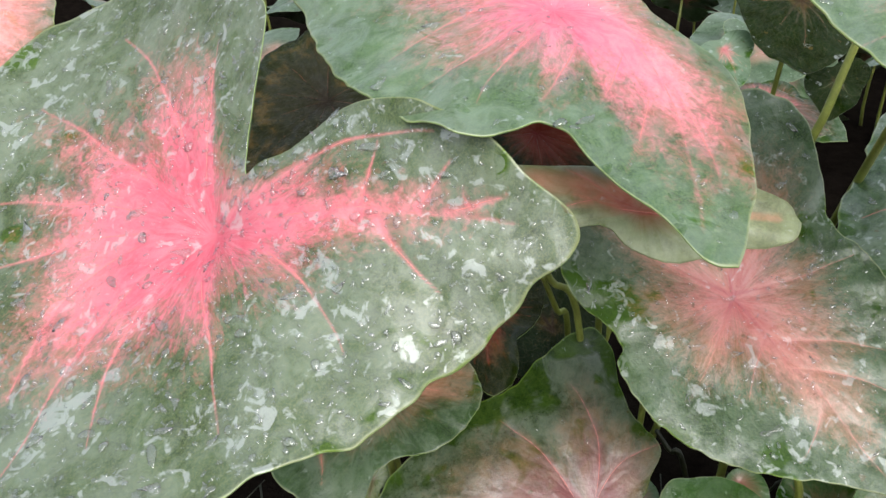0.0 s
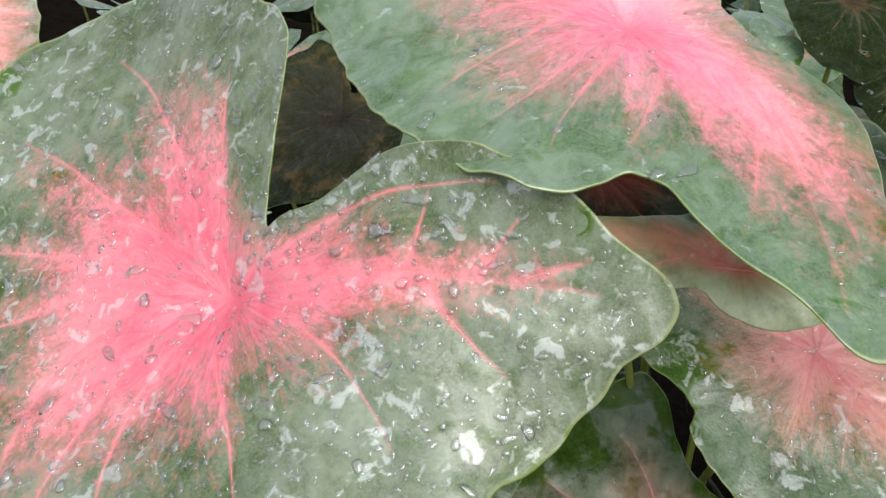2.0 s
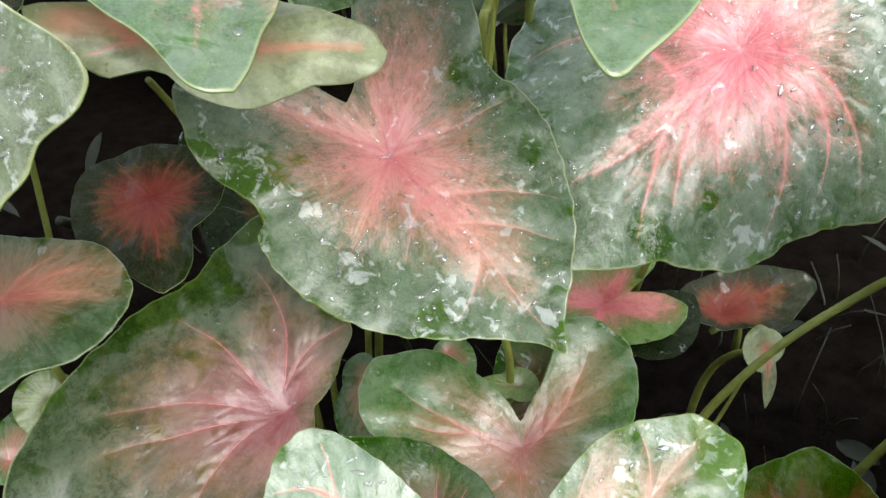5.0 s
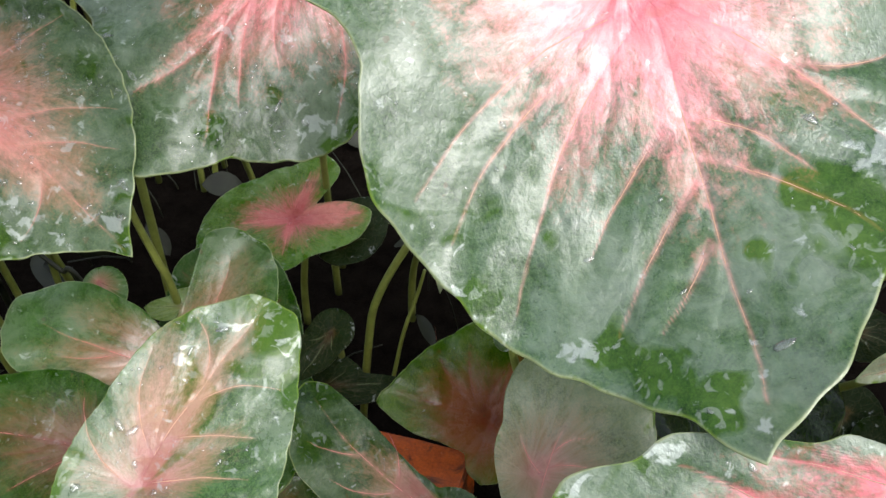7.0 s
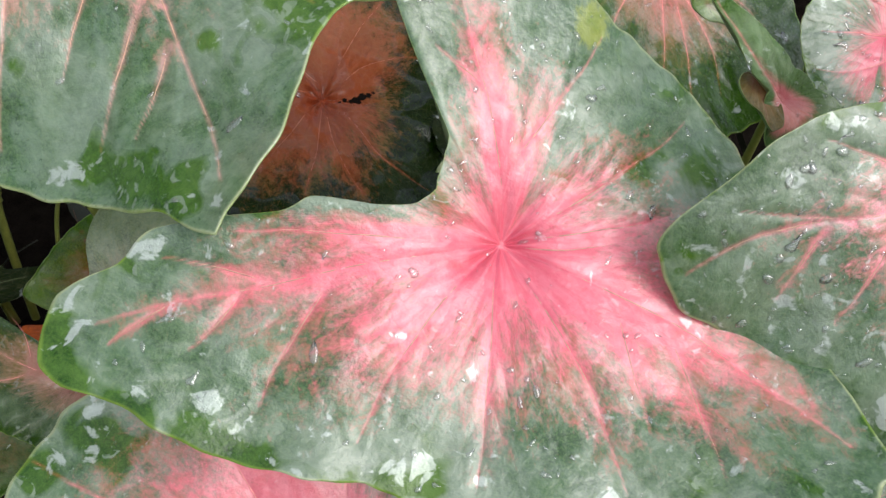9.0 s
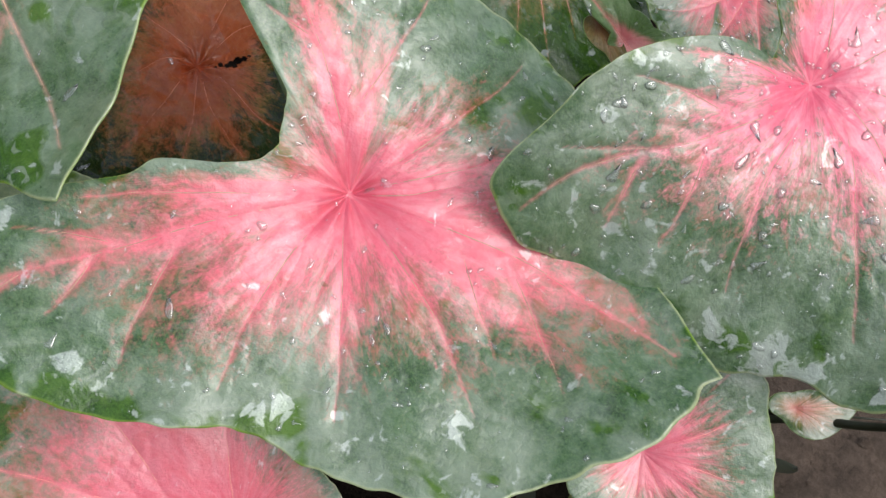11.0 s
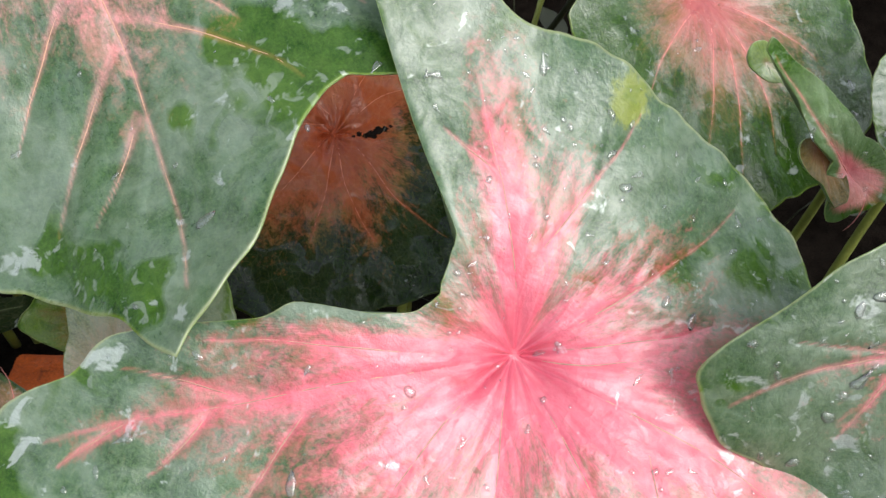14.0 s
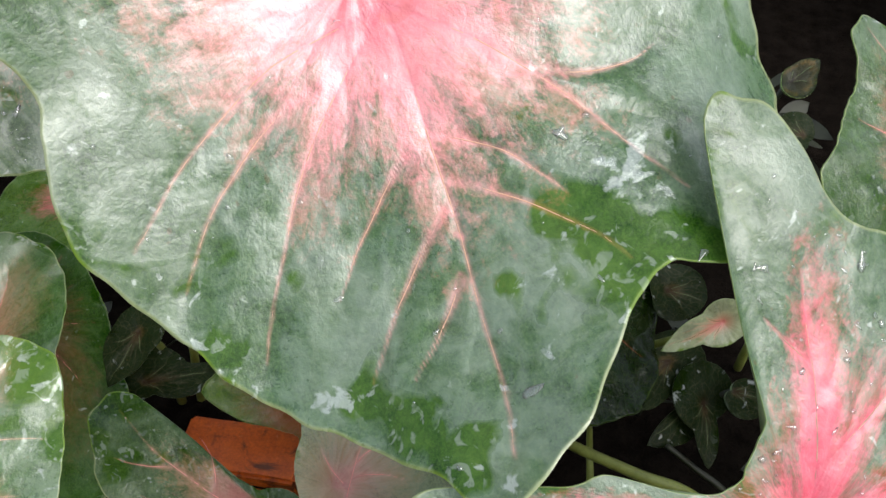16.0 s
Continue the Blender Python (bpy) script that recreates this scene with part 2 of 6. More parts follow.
PINK = (0.74, 0.150, 0.205)
ROSE = (0.67, 0.262, 0.225)
GREEN = (0.058, 0.118, 0.062)
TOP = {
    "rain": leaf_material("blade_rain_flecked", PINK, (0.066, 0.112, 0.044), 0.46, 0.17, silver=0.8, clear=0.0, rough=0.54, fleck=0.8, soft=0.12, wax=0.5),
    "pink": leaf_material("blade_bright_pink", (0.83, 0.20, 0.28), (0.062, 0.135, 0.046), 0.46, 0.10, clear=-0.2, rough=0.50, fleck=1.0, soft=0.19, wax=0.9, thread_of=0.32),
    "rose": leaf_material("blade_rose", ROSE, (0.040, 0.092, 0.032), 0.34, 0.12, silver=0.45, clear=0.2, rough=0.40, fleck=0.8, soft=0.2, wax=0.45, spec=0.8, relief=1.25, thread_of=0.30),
    "streak": leaf_material("blade_streaked", (0.68, 0.20, 0.21), (0.036, 0.092, 0.030), 0.42, 0.30, silver=0.5, clear=0.2, rough=0.42, fleck=1.0, soft=0.18, relief=1.25, thread_of=0.5, sheen_grey=0.3),
    "big": leaf_material("blade_pale_pink", (0.82, 0.29, 0.31), (0.036, 0.100, 0.032), 0.31, 0.09, clear=0.1, rough=0.32, fleck=0.7, soft=0.12, wax=0.6, pale=0.05, relief=1.25, thread_of=0.42, sheen_grey=0.36),
    "wide": leaf_material("blade_wide_pink", (0.72, 0.140, 0.195), (0.034, 0.096, 0.034), 0.45, 0.22, pale=0.0, silver=0.15, clear=0.25, rough=0.36, fleck=0.85, soft=0.15, wax=0.26, relief=1.25, thread_of=0.5, sheen_grey=0.42),
    "spotted": leaf_material("blade_spotted_pink", (0.75, 0.142, 0.225), (0.032, 0.090, 0.030), 0.48, 0.24, silver=0.45, clear=0.15, rough=0.40, fleck=1.1, soft=0.14, relief=1.25, thread_of=0.45, sheen_grey=0.36, wax=0.3),
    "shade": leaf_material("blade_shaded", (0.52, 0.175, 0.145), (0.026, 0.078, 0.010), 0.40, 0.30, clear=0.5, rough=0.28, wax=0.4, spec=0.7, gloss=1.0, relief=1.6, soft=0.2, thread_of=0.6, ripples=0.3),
    "shiny": leaf_material("blade_shiny", (0.48, 0.25, 0.20), (0.040, 0.112, 0.030), 0.15, 0.30, silver=0.4, clear=0.7, rough=0.26, soft=0.22, wax=0.15, relief=0.9, thread_of=0.35, spec=0.8, sheen_grey=0.4),
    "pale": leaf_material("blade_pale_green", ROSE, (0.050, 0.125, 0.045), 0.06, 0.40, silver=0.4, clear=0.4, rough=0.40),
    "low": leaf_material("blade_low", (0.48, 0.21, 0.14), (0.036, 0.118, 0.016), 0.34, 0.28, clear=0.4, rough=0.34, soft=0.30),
    # darker copy of the low blade, shade put into its colours
    "low_shade": leaf_material("blade_shaded_low", (0.22, 0.09, 0.06), (0.026, 0.085, 0.010), 0.36, 0.28, clear=0.8, rough=0.36, soft=0.3, spec=0.3, pale=0.0, sheen_grey=0.05),
    "redlow": leaf_material("blade_red_low", (0.15, 0.045, 0.03), (0.026, 0.070, 0.010), 0.5, 0.28, clear=0.6, rough=0.36, soft=0.3, spec=0.3, pale=0.0, sheen_grey=0.0),
    "brownflap": leaf_material("blade_brown", (0.20, 0.085, 0.02), (0.10, 0.085, 0.02), 0.5, 0.2, clear=0.2, rough=0.4, soft=0.3, spec=0.4, sheen_grey=0.0),
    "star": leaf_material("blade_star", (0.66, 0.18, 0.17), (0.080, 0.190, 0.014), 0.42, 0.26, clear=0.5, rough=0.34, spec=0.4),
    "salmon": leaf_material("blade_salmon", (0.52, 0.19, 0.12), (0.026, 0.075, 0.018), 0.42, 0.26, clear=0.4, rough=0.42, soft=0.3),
    "dusk": leaf_material("blade_dusk", (0.27, 0.105, 0.100), (0.026, 0.056, 0.018), 0.44, 0.34, clear=0.55, rough=0.30, soft=0.24, wax=0.5, spec=0.6, thread_of=0.8, ripples=0.1, silver=-1.0, sheen_grey=0.25, fleck=0.5),
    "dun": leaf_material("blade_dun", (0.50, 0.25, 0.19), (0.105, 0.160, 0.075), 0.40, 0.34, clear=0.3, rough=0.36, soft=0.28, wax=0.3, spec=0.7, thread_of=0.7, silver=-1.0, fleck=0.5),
    # the next two carry the deep shade of the gaps in near-black colours
    "murk_shade": leaf_material("blade_murk_shade", (0.022, 0.022, 0.010), (0.010, 0.020, 0.005), 0.75, 0.26, clear=0.9, rough=0.3, spec=0.15, gloss=0.6, margin=0.05, relief=2.4, pale=0.0, ripples=0.0, silver=-1.0, wax=0.03, sheen_grey=0.0),
    "dim": leaf_material("blade_dim_shade", (0.04, 0.03, 0.010), (0.007, 0.019, 0.004), 0.02, 0.26, clear=0.3, rough=0.40, spec=0.08, gloss=0.3, margin=0.06, sheen_grey=0.0),
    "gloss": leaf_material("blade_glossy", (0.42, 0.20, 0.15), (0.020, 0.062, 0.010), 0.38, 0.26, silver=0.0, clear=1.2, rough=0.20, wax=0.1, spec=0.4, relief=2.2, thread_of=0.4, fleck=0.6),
    # copper hue of its own, deep shade darkened into both colours
    "copper": leaf_material("blade_copper", (0.235, 0.052, 0.015), (0.006, 0.020, 0.002), 0.47, 0.42, clear=1.3, rough=0.26, soft=0.13, pale=0.02, spec=0.10, wax=0.1, relief=3.2, gloss=0.9, margin=0.1, thread_of=0.9, ripples=0.0, silver=-1.0, fleck=0.9, sheen_grey=0.0),
    "rust": leaf_material("blade_rust_red", (0.25, 0.050, 0.030), (0.016, 0.026, 0.008), 0.46, 0.26, clear=0.4, rough=0.4, soft=0.18, fleck=0.5, spec=0.2, wax=0.1, pale=0.0, margin=0.1, ripples=0.0, silver=-1.0, sheen_grey=0.0),
    "bronze": leaf_material("blade_bronze", (0.25, 0.072, 0.022), (0.060, 0.125, 0.006), 0.46, 0.30, clear=0.9, rough=0.28, soft=0.18, spec=0.35, pale=0.0, gloss=0.9, ripples=0.0, silver=-1.0, sheen_grey=0.0, fleck=0.5),
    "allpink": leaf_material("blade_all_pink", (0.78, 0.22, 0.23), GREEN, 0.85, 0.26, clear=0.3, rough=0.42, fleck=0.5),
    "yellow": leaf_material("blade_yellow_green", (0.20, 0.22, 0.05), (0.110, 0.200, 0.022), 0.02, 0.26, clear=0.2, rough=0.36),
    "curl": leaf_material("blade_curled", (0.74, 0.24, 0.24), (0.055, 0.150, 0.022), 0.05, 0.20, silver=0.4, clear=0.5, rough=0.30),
    "pale_under": leaf_material("blade_underside", (0.62, 0.22, 0.15), (0.30, 0.35, 0.19), 0.16, 0.30, clear=0.0, rough=0.5, soft=0.3, wax=0.2, fleck=0.12, sheen_grey=0.0, relief=0.5, blotch=0.1, speck=0.12),
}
# how far out the pink goes on a plain heart of each kind
EVEN = {"rain": 0.46, "pink": 0.46, "rose": 0.34, "streak": 0.42, "big": 0.31, "wide": 0.45, "spotted": 0.48, "shade": 0.40, "shiny": 0.22, "pale": 0.06, "low": 0.34, "low_shade": 0.36, "redlow": 0.5, "brownflap": 0.5, "star": 0.42, "salmon": 0.42, "dusk": 0.44, "dun": 0.40, "murk_shade": 0.75, "dim": 0.02, "gloss": 0.3, "copper": 0.47, "rust": 0.46, "bronze": 0.46, "allpink": 0.85, "yellow": 0.02, "curl": 0.05, "pale_under": 0.16}
# darker rim: shade of the low blades put into its colour
RIMDARK = plain_material("leaf_rim_dark", (0.035, 0.055, 0.016), 0.4, 80, 0.2, 0.1)
RIM = plain_material("leaf_rim", (0.30, 0.42, 0.14), 0.4, 80, 0.2, 0.1)
UNDER = plain_material("leaf_underside", (0.30, 0.40, 0.20), 0.55, 50, 0.25, 0.3)
VEIN = plain_material("leaf_vein", (0.74, 0.25, 0.22), 0.35, 120, 0.25, 0.2)
VEINPALE = plain_material("leaf_vein_pale", (0.62, 0.36, 0.24), 0.35, 120, 0.25, 0.2)
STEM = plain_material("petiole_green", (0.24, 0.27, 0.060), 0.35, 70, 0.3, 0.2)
# petiole copy for the gaps, shade put into its near-black colour
STEMSHADE = plain_material("petiole_shade", (0.018, 0.021, 0.008), 0.5, 70, 0.4, 0.2)
# wet soil with the shade under the leaves put into its colour
SOILSHADE = plain_material("wet_soil_shaded", (0.009, 0.007, 0.0055), 0.9, 40, 0.7, 1.0, 0.0, dist=0.012)
# the same soil where it stands lit, light put into the colour
EARTHLIT = plain_material("crumbly_soil_lit", (0.115, 0.085, 0.066), 0.9, 120, 0.5, 1.0, 0.1, dist=0.006)
BRICK = brick_material()
VEINGREEN = plain_material("leaf_vein_green", (0.09, 0.14, 0.035), 0.4, 120, 0.25, 0.2)
VEINROSE = plain_material("leaf_vein_rose", (0.62, 0.27, 0.22), 0.4, 200, 0.35, 0.3)
VEINOLIVE = plain_material("leaf_vein_olive", (0.44, 0.26, 0.18), 0.4, 200, 0.45, 0.3)
VEINRUST = plain_material("leaf_vein_rust", (0.42, 0.13, 0.06), 0.35, 160, 0.3, 0.2)
VEINDARK = plain_material("leaf_vein_dark", (0.20, 0.065, 0.03), 0.4, 120, 0.25, 0.2)


def water_material():
    """Clear water lying on a leaf: what is below shows through, the sky mirrors on the skin."""
    m = bpy.data.materials.new("rain_water")
    m.use_nodes = True
    n, k = m.node_tree.nodes, m.node_tree.links
    n.clear()
    out = n.new("ShaderNodeOutputMaterial")
    clear = n.new("ShaderNodeBsdfTransparent")
    # pale diffuse share painted in for sky light refracted by the drop
    refract_pale = n.new("ShaderNodeBsdfDiffuse")
    refract_pale.inputs["Color"].default_value = (0.82, 0.85, 0.82, 1)
    body = n.new("ShaderNodeMixShader")
    body.inputs[0].default_value = 0.09
    k.new(clear.outputs[0], body.inputs[1])
    k.new(refract_pale.outputs[0], body.inputs[2])
    gloss = n.new("ShaderNodeBsdfGlossy")
    gloss.inputs["Roughness"].default_value = 0.03
    rim = n.new("ShaderNodeFresnel")
    rim.inputs["IOR"].default_value = 1.38
    mix = n.new("ShaderNodeMixShader")
    lift = mathnode(n, k, "MULTIPLY_ADD", rim.outputs[0], 1.3, True)
    lift.node.inputs[2].default_value = 0.07
    k.new(lift, mix.inputs[0])
    k.new(body.outputs[0], mix.inputs[1])
    k.new(gloss.outputs[0], mix.inputs[2])
    k.new(mix.outputs[0], out.inputs["Surface"])
    return m


water = water_material()


# ---- builders ----
def part(name, mesh, mats, parent, label=""):
    ob = new(name, mesh)
    for m in mats:
        if m.name not in mesh.materials:
            mesh.materials.append(m)
    ob.parent = parent
    return tagged(ob, label)


def mesh_from(name, verts, faces, smooth=True):
    me = bpy.data.meshes.new(name)
    me.from_pydata([tuple(v) for v in verts], [], faces)
    me.polygons.foreach_set("use_smooth", [smooth] * len(me.polygons))
    me.update()
    return me


def outline_at(shape, ang):
    """Radius of a leaf's margin at the angles given (degrees), smooth through the control pairs (degrees, centimetres)."""
    a = np.array([s[0] for s in shape], float)
    r = np.array([s[1] for s in shape], float) / 100
    n = len(a)
    A = np.concatenate([a - 360, a, a + 360])
    Rr = np.tile(r, 3)
    d = np.diff(Rr) / np.diff(A)
    slope = np.zeros(len(A))
    for i in range(1, len(A) - 1):
        slope[i] = 0.0 if d[i - 1] * d[i] <= 0 else (d[i - 1] * d[i] * 2) / (d[i - 1] + d[i])
    j = np.clip(np.searchsorted(A, ang, side="right") - 1, 0, len(A) - 2)
    h = A[j + 1] - A[j]
    t = (ang - A[j]) / h
    t2, t3 = t * t, t * t * t
    # the tip keeps its point
    s0, s1 = slope[j].copy(), slope[j + 1].copy()
    peak = np.abs(A) < 1e-6
    s0[peak[j]] = d[j][peak[j]]
    s1[peak[j + 1]] = d[j][peak[j + 1]]
    return (2 * t3 - 3 * t2 + 1) * Rr[j] + (t3 - 2 * t2 + t) * h * s0 + (-2 * t3 + 3 * t2) * Rr[j + 1] + (t3 - t2) * h * s1


class Blade:
    """The surface of one leaf in its own axes: x to the tip, z up out of the upper face, the petiole joint at the origin."""

    def __init__(self, shape, bend, funnel, veins, seed, ripple=0.0015, folds=(), swell=0.0018, marks=None, crease=0.0, heart=None, even=0.4):
        self.heart, self.even = heart, even
        self.swell, self.marks, self.crease = swell, marks or {}, crease
        self.shape, self.bend, self.funnel, self.folds, self.ripple = shape, bend, funnel, folds, ripple
        rng = random.Random(seed)
        self.ph = [rng.uniform(0, 6.28) for _ in range(12)]
        self.lines = []
        for v in veins:
            if len(v) == 5:
                # from one place to another (centimetres), bowed to the side
                x0, y0, x1, y1, bow = (q / 100 for q in v)
                run = math.hypot(x1 - x0, y1 - y0)
                nx, ny = -(y1 - y0) / run, (x1 - x0) / run
                pts = []
                for i in range(15):
                    s = i / 14
                    off = bow * 4 * s * (1 - s) + run * 0.010 * s * (math.sin(6 * s + v[2]) + 0.6 * math.sin(15 * s + v[3]))
                    pts.append((x0 + (x1 - x0) * s + nx * off, y0 + (y1 - y0) * s + ny * off))
                self.lines.append((np.array(pts), 1.0 if math.hypot(x0, y0) < 0.025 else 0.7))
                continue
            ang, frac = v[0], v[1]
            curl = v[2] if len(v) > 2 else 0.0
            R = float(outline_at(shape, np.array([ang], float))[0]) * frac
            pts = []
            for i in range(15):
                s = i / 14
                th = radians(ang - curl * (1 - s) * s * 4 + (2.0 * math.sin(5 * s + ang) + 0.9 * math.sin(13 * s + 2 * ang)) * s)
                pts.append((R * s * math.cos(th), R * s * math.sin(th)))
            self.lines.append((np.array(pts), 1.0))
        # thin veins that run out between the main ones
        self.long = []
        turn = sorted((math.degrees(math.atan2(q[7][1], q[7][0])), float(np.linalg.norm(q[-1]))) for q, _ in self.lines)
        for (a0, r0), (a1, r1) in zip(turn[:-1], turn[1:]):
            if a1 - a0 > 12 and len(veins[0]) < 5:
                for f in ((0.5,) if a1 - a0 < 30 else (0.33, 0.67)):
                    am = a0 + (a1 - a0) * f
                    Rm = float(outline_at(shape, np.array([am]))[0]) * rng.uniform(0.78, 0.92)
                    s0, w0, bow = rng.uniform(0.25, 0.4), rng.uniform(0, 6.28), rng.uniform(-5, 5)
                    ss = np.linspace(s0, 1, 12)
                    th = np.radians(am + bow * (1 - ss) * 2 + 1.6 * np.sin(6 * ss + w0) + 0.8 * np.sin(15 * ss + 2 * w0))
                    self.long.append((np.stack([Rm * ss * np.cos(th), Rm * ss * np.sin(th)], 1), 1.0))
        self.side = []
        for pts, _ in list(self.lines):
            L = float(np.linalg.norm(pts[-1] - pts[0]))
            if L < 0.075:
                continue
            for i, sgn in ((3, 1), (4, -1), (6, 1), (7, -1), (9, 1), (10, -1), (12, 1)):
                o, dirn = pts[i], pts[i] - pts[i - 1]
                th = math.atan2(dirn[1], dirn[0]) + sgn * radians(rng.uniform(34, 52))
                ln = L * rng.uniform(0.2, 0.34) * (1 - i / 22)
                q = [o + np.array((math.cos(th - sgn * 0.25 * s), math.sin(th - sgn * 0.25 * s))) * ln * s for s in np.linspace(0, 1, 6)]
                self.side.append((np.array(q), 0.55))

    def near(self, x, y, lines, span=None):
        """Distance to the nearest of the lines and how far along it that is; span limits the search round each line."""
        best = np.full(x.shape, 9.0 if span is None else span)
        along = np.zeros(x.shape)
        for pts, _ in lines:
            if span is None:
                pick = slice(None)
            else:
                lo, hi = pts.min(0) - span, pts.max(0) + span
                pick = np.nonzero((x > lo[0]) & (x < hi[0]) & (y > lo[1]) & (y < hi[1]))[0]
                if not len(pick):
                    continue
            px, py, pb, pa = x[pick], y[pick], best[pick], along[pick]
            for i in range(len(pts) - 1):
                p, q = pts[i], pts[i + 1]
                e = q - p
                t = np.clip(((px - p[0]) * e[0] + (py - p[1]) * e[1]) / (e @ e + 1e-12), 0, 1)
                dd = np.hypot(px - p[0] - t * e[0], py - p[1] - t * e[1])
                pa = np.where(dd < pb, (i + t) / (len(pts) - 1), pa)
                pb = np.minimum(pb, dd)
            best[pick], along[pick] = pb, pa
        return best, along

    def height(self, x, y, dmain=None, dside=None):
        if dmain is None:
            dmain, _ = self.near(x, y, self.lines)
            dside, _ = self.near(x, y, self.side, 0.009)
        a = self.bend
        r = np.hypot(x, y)
        th = np.degrees(np.arctan2(y, x))
        R = outline_at(self.shape, th)
        z = a[0] * x + a[1] * y + a[2] * x * x + a[3] * x * y + a[4] * y * y
        if len(a) > 5:
            z = z + a[5] * x**3 + a[6] * x * x * y + a[7] * x * y * y + a[8] * y**3
        z = z - self.funnel[0] * np.exp(-((r / self.funnel[1]) ** 1.3))
        for ang, start, slope, soft in self.folds:
            # beyond a straight crease at that bearing and distance the blade bends by slope
            s = x * math.cos(radians(ang)) + y * math.sin(radians(ang)) - start
            z = z + slope * (np.sqrt(s * s + soft * soft) + s - soft) / 2
        # veins lie in furrows, the blade swells between them
        z = z - 0.0007 * np.exp(-((dmain / 0.0036) ** 2)) * np.clip(r / 0.09 - 0.25, 0, 1) - 0.0003 * np.exp(-((dside / 0.0028) ** 2))
        z = z + self.swell * (1 - np.exp(-((dmain / 0.018) ** 2))) * np.clip(r / 0.09, 0, 1)
        p = self.ph
        z = z + self.crease * np.exp(-((r / 0.032) ** 2)) * np.clip(r / 0.012, 0, 1) * (np.sin(np.radians(th) * 5 + p[8] + 60 * r + 2.0 * np.sin(np.radians(th) * 2 + p[10])) + 0.5 * np.sin(np.radians(th) * 11 + p[9] - 90 * r))
        z = z + 0.0013 * np.sin(61 * x + p[0] + 2 * np.sin(23 * y + p[1])) * np.sin(53 * y + p[2])
        e = np.clip(r / np.maximum(R, 1e-4), 0, 1.1)
        rim = self.ripple * np.clip(R / 0.11, 0, 1) ** 1.5 * e ** 4 * (np.sin(np.radians(th) * 7 + p[3]) + 0.7 * np.sin(np.radians(th) * 13 + p[4]) + 0.5 * np.sin(np.radians(th) * 23 + p[5]))
        return z + rim

    def mesh(self, name, nt, nr):
        th = np.linspace(-180, 180, nt, endpoint=False)
        # keep a column exactly on the tip
        R = outline_at(self.shape, th)
        R = R * (1 + 0.004 * np.sin(np.radians(th) * 31 + self.ph[6]) + 0.003 * np.sin(np.radians(th) * 53 + self.ph[7]))
        s = (np.arange(1, nr + 1) / nr) ** 0.85
        TH, S = np.meshgrid(np.radians(th), s, indexing="ij")
        X, Y = (R[:, None] * S * np.cos(TH)).ravel(), (R[:, None] * S * np.sin(TH)).ravel()
        X, Y = np.append(X, 0.0), np.append(Y, 0.0)
        dm, al = self.near(X, Y, self.lines)
        ds, _ = self.near(X, Y, self.side, 0.009)
        dl, _ = self.near(X, Y, self.long, 0.009)
        Z = self.height(X, Y, dm, ds)
        c = nt * nr
        faces = []
        for i in range(nt):
            j = (i + 1) % nt
            faces.append((c, i * nr, j * nr))
            for q in range(nr - 1):
                faces.append((i * nr + q, i * nr + q + 1, j * nr + q + 1, j * nr + q))
        V = np.stack([X, Y, Z], 1)
        # torn places
        for hx, hy, hr, _ in self.marks.get("hole", ()):
            gone = np.hypot(X * 100 - hx, (Y * 100 - hy)) < hr
            faces = [f for f in faces if not all(gone[i] for i in f)]
        mats = [0] * len(faces)
        # rim of the blade's thickness, then the plain underside
        rim_top = [i * nr + nr - 1 for i in range(nt)]
        low = V[rim_top] + np.array((0, 0, -0.0011))
        o = len(V)
        V = np.concatenate([V, low])
        for i in range(nt):
            j = (i + 1) % nt
            faces.append((rim_top[i], o + i, o + j, rim_top[j]))
        mats += [1] * nt
        step = max(1, nt // 60)
        cols = list(range(0, nt, step))
        rings = [int(nr * f) - 1 for f in (0.12, 0.3, 0.5, 0.7, 0.85)]
        u0 = len(V)
        under = np.array([V[c_ * nr + q] for c_ in cols for q in rings] + [V[c]]) + np.array((0, 0, -0.0045))
        V = np.concatenate([V, under])
        m_, h_ = len(cols), len(rings)
        for i in range(m_):
            j = (i + 1) % m_
            if self.marks.get("hole"):
                continue
            faces.append((u0 + m_ * h_, u0 + j * h_, u0 + i * h_))
            for q in range(h_ - 1):
                faces.append((u0 + i * h_ + q, u0 + j * h_ + q, u0 + j * h_ + q + 1, u0 + i * h_ + q + 1))
            a0, a1 = cols[i], cols[i] + step
            ring = [o + (w % nt) for w in range(a1, a0 - 1, -1)]
            faces.append((u0 + i * h_ + h_ - 1, u0 + j * h_ + h_ - 1, *ring))
        mats += [2] * (len(faces) - len(mats))
        me = mesh_from(name, V, faces)
        me.polygons.foreach_set("material_index", mats)
        reach = np.append(np.repeat(s[None, :], nt, 0).ravel(), 0.0)
        vein = np.exp(-dm / (np.maximum(0.0012, 0.011 * np.hypot(X, Y)) + 0.0020 * (1 - al) ** 1.5)) * (1.2 - 0.45 * al) + (0.32 * np.exp(-ds / np.maximum(0.0011, 0.007 * np.hypot(X, Y))) + 0.74 * np.exp(-dl / 0.0012)) * (1 - np.exp(-dm / 0.0025))
        fill = np.zeros(len(V) - len(reach))
        extra = []
        for key in ("wet", "film_glare", "yellow", "blush"):
            val = np.zeros(len(reach))
            for mx, my, mr, amount in self.marks.get(key, ()):
                val += amount * np.exp(-((X * 100 - mx) ** 2 + (Y * 100 - my) ** 2) / mr**2)
            if key == "blush" and self.heart:
                # the pink ends where the heart's own outline lies
                own, rim = outline_at(self.heart, np.degrees(np.arctan2(Y, X))), outline_at(self.shape, np.degrees(np.arctan2(Y, X)))
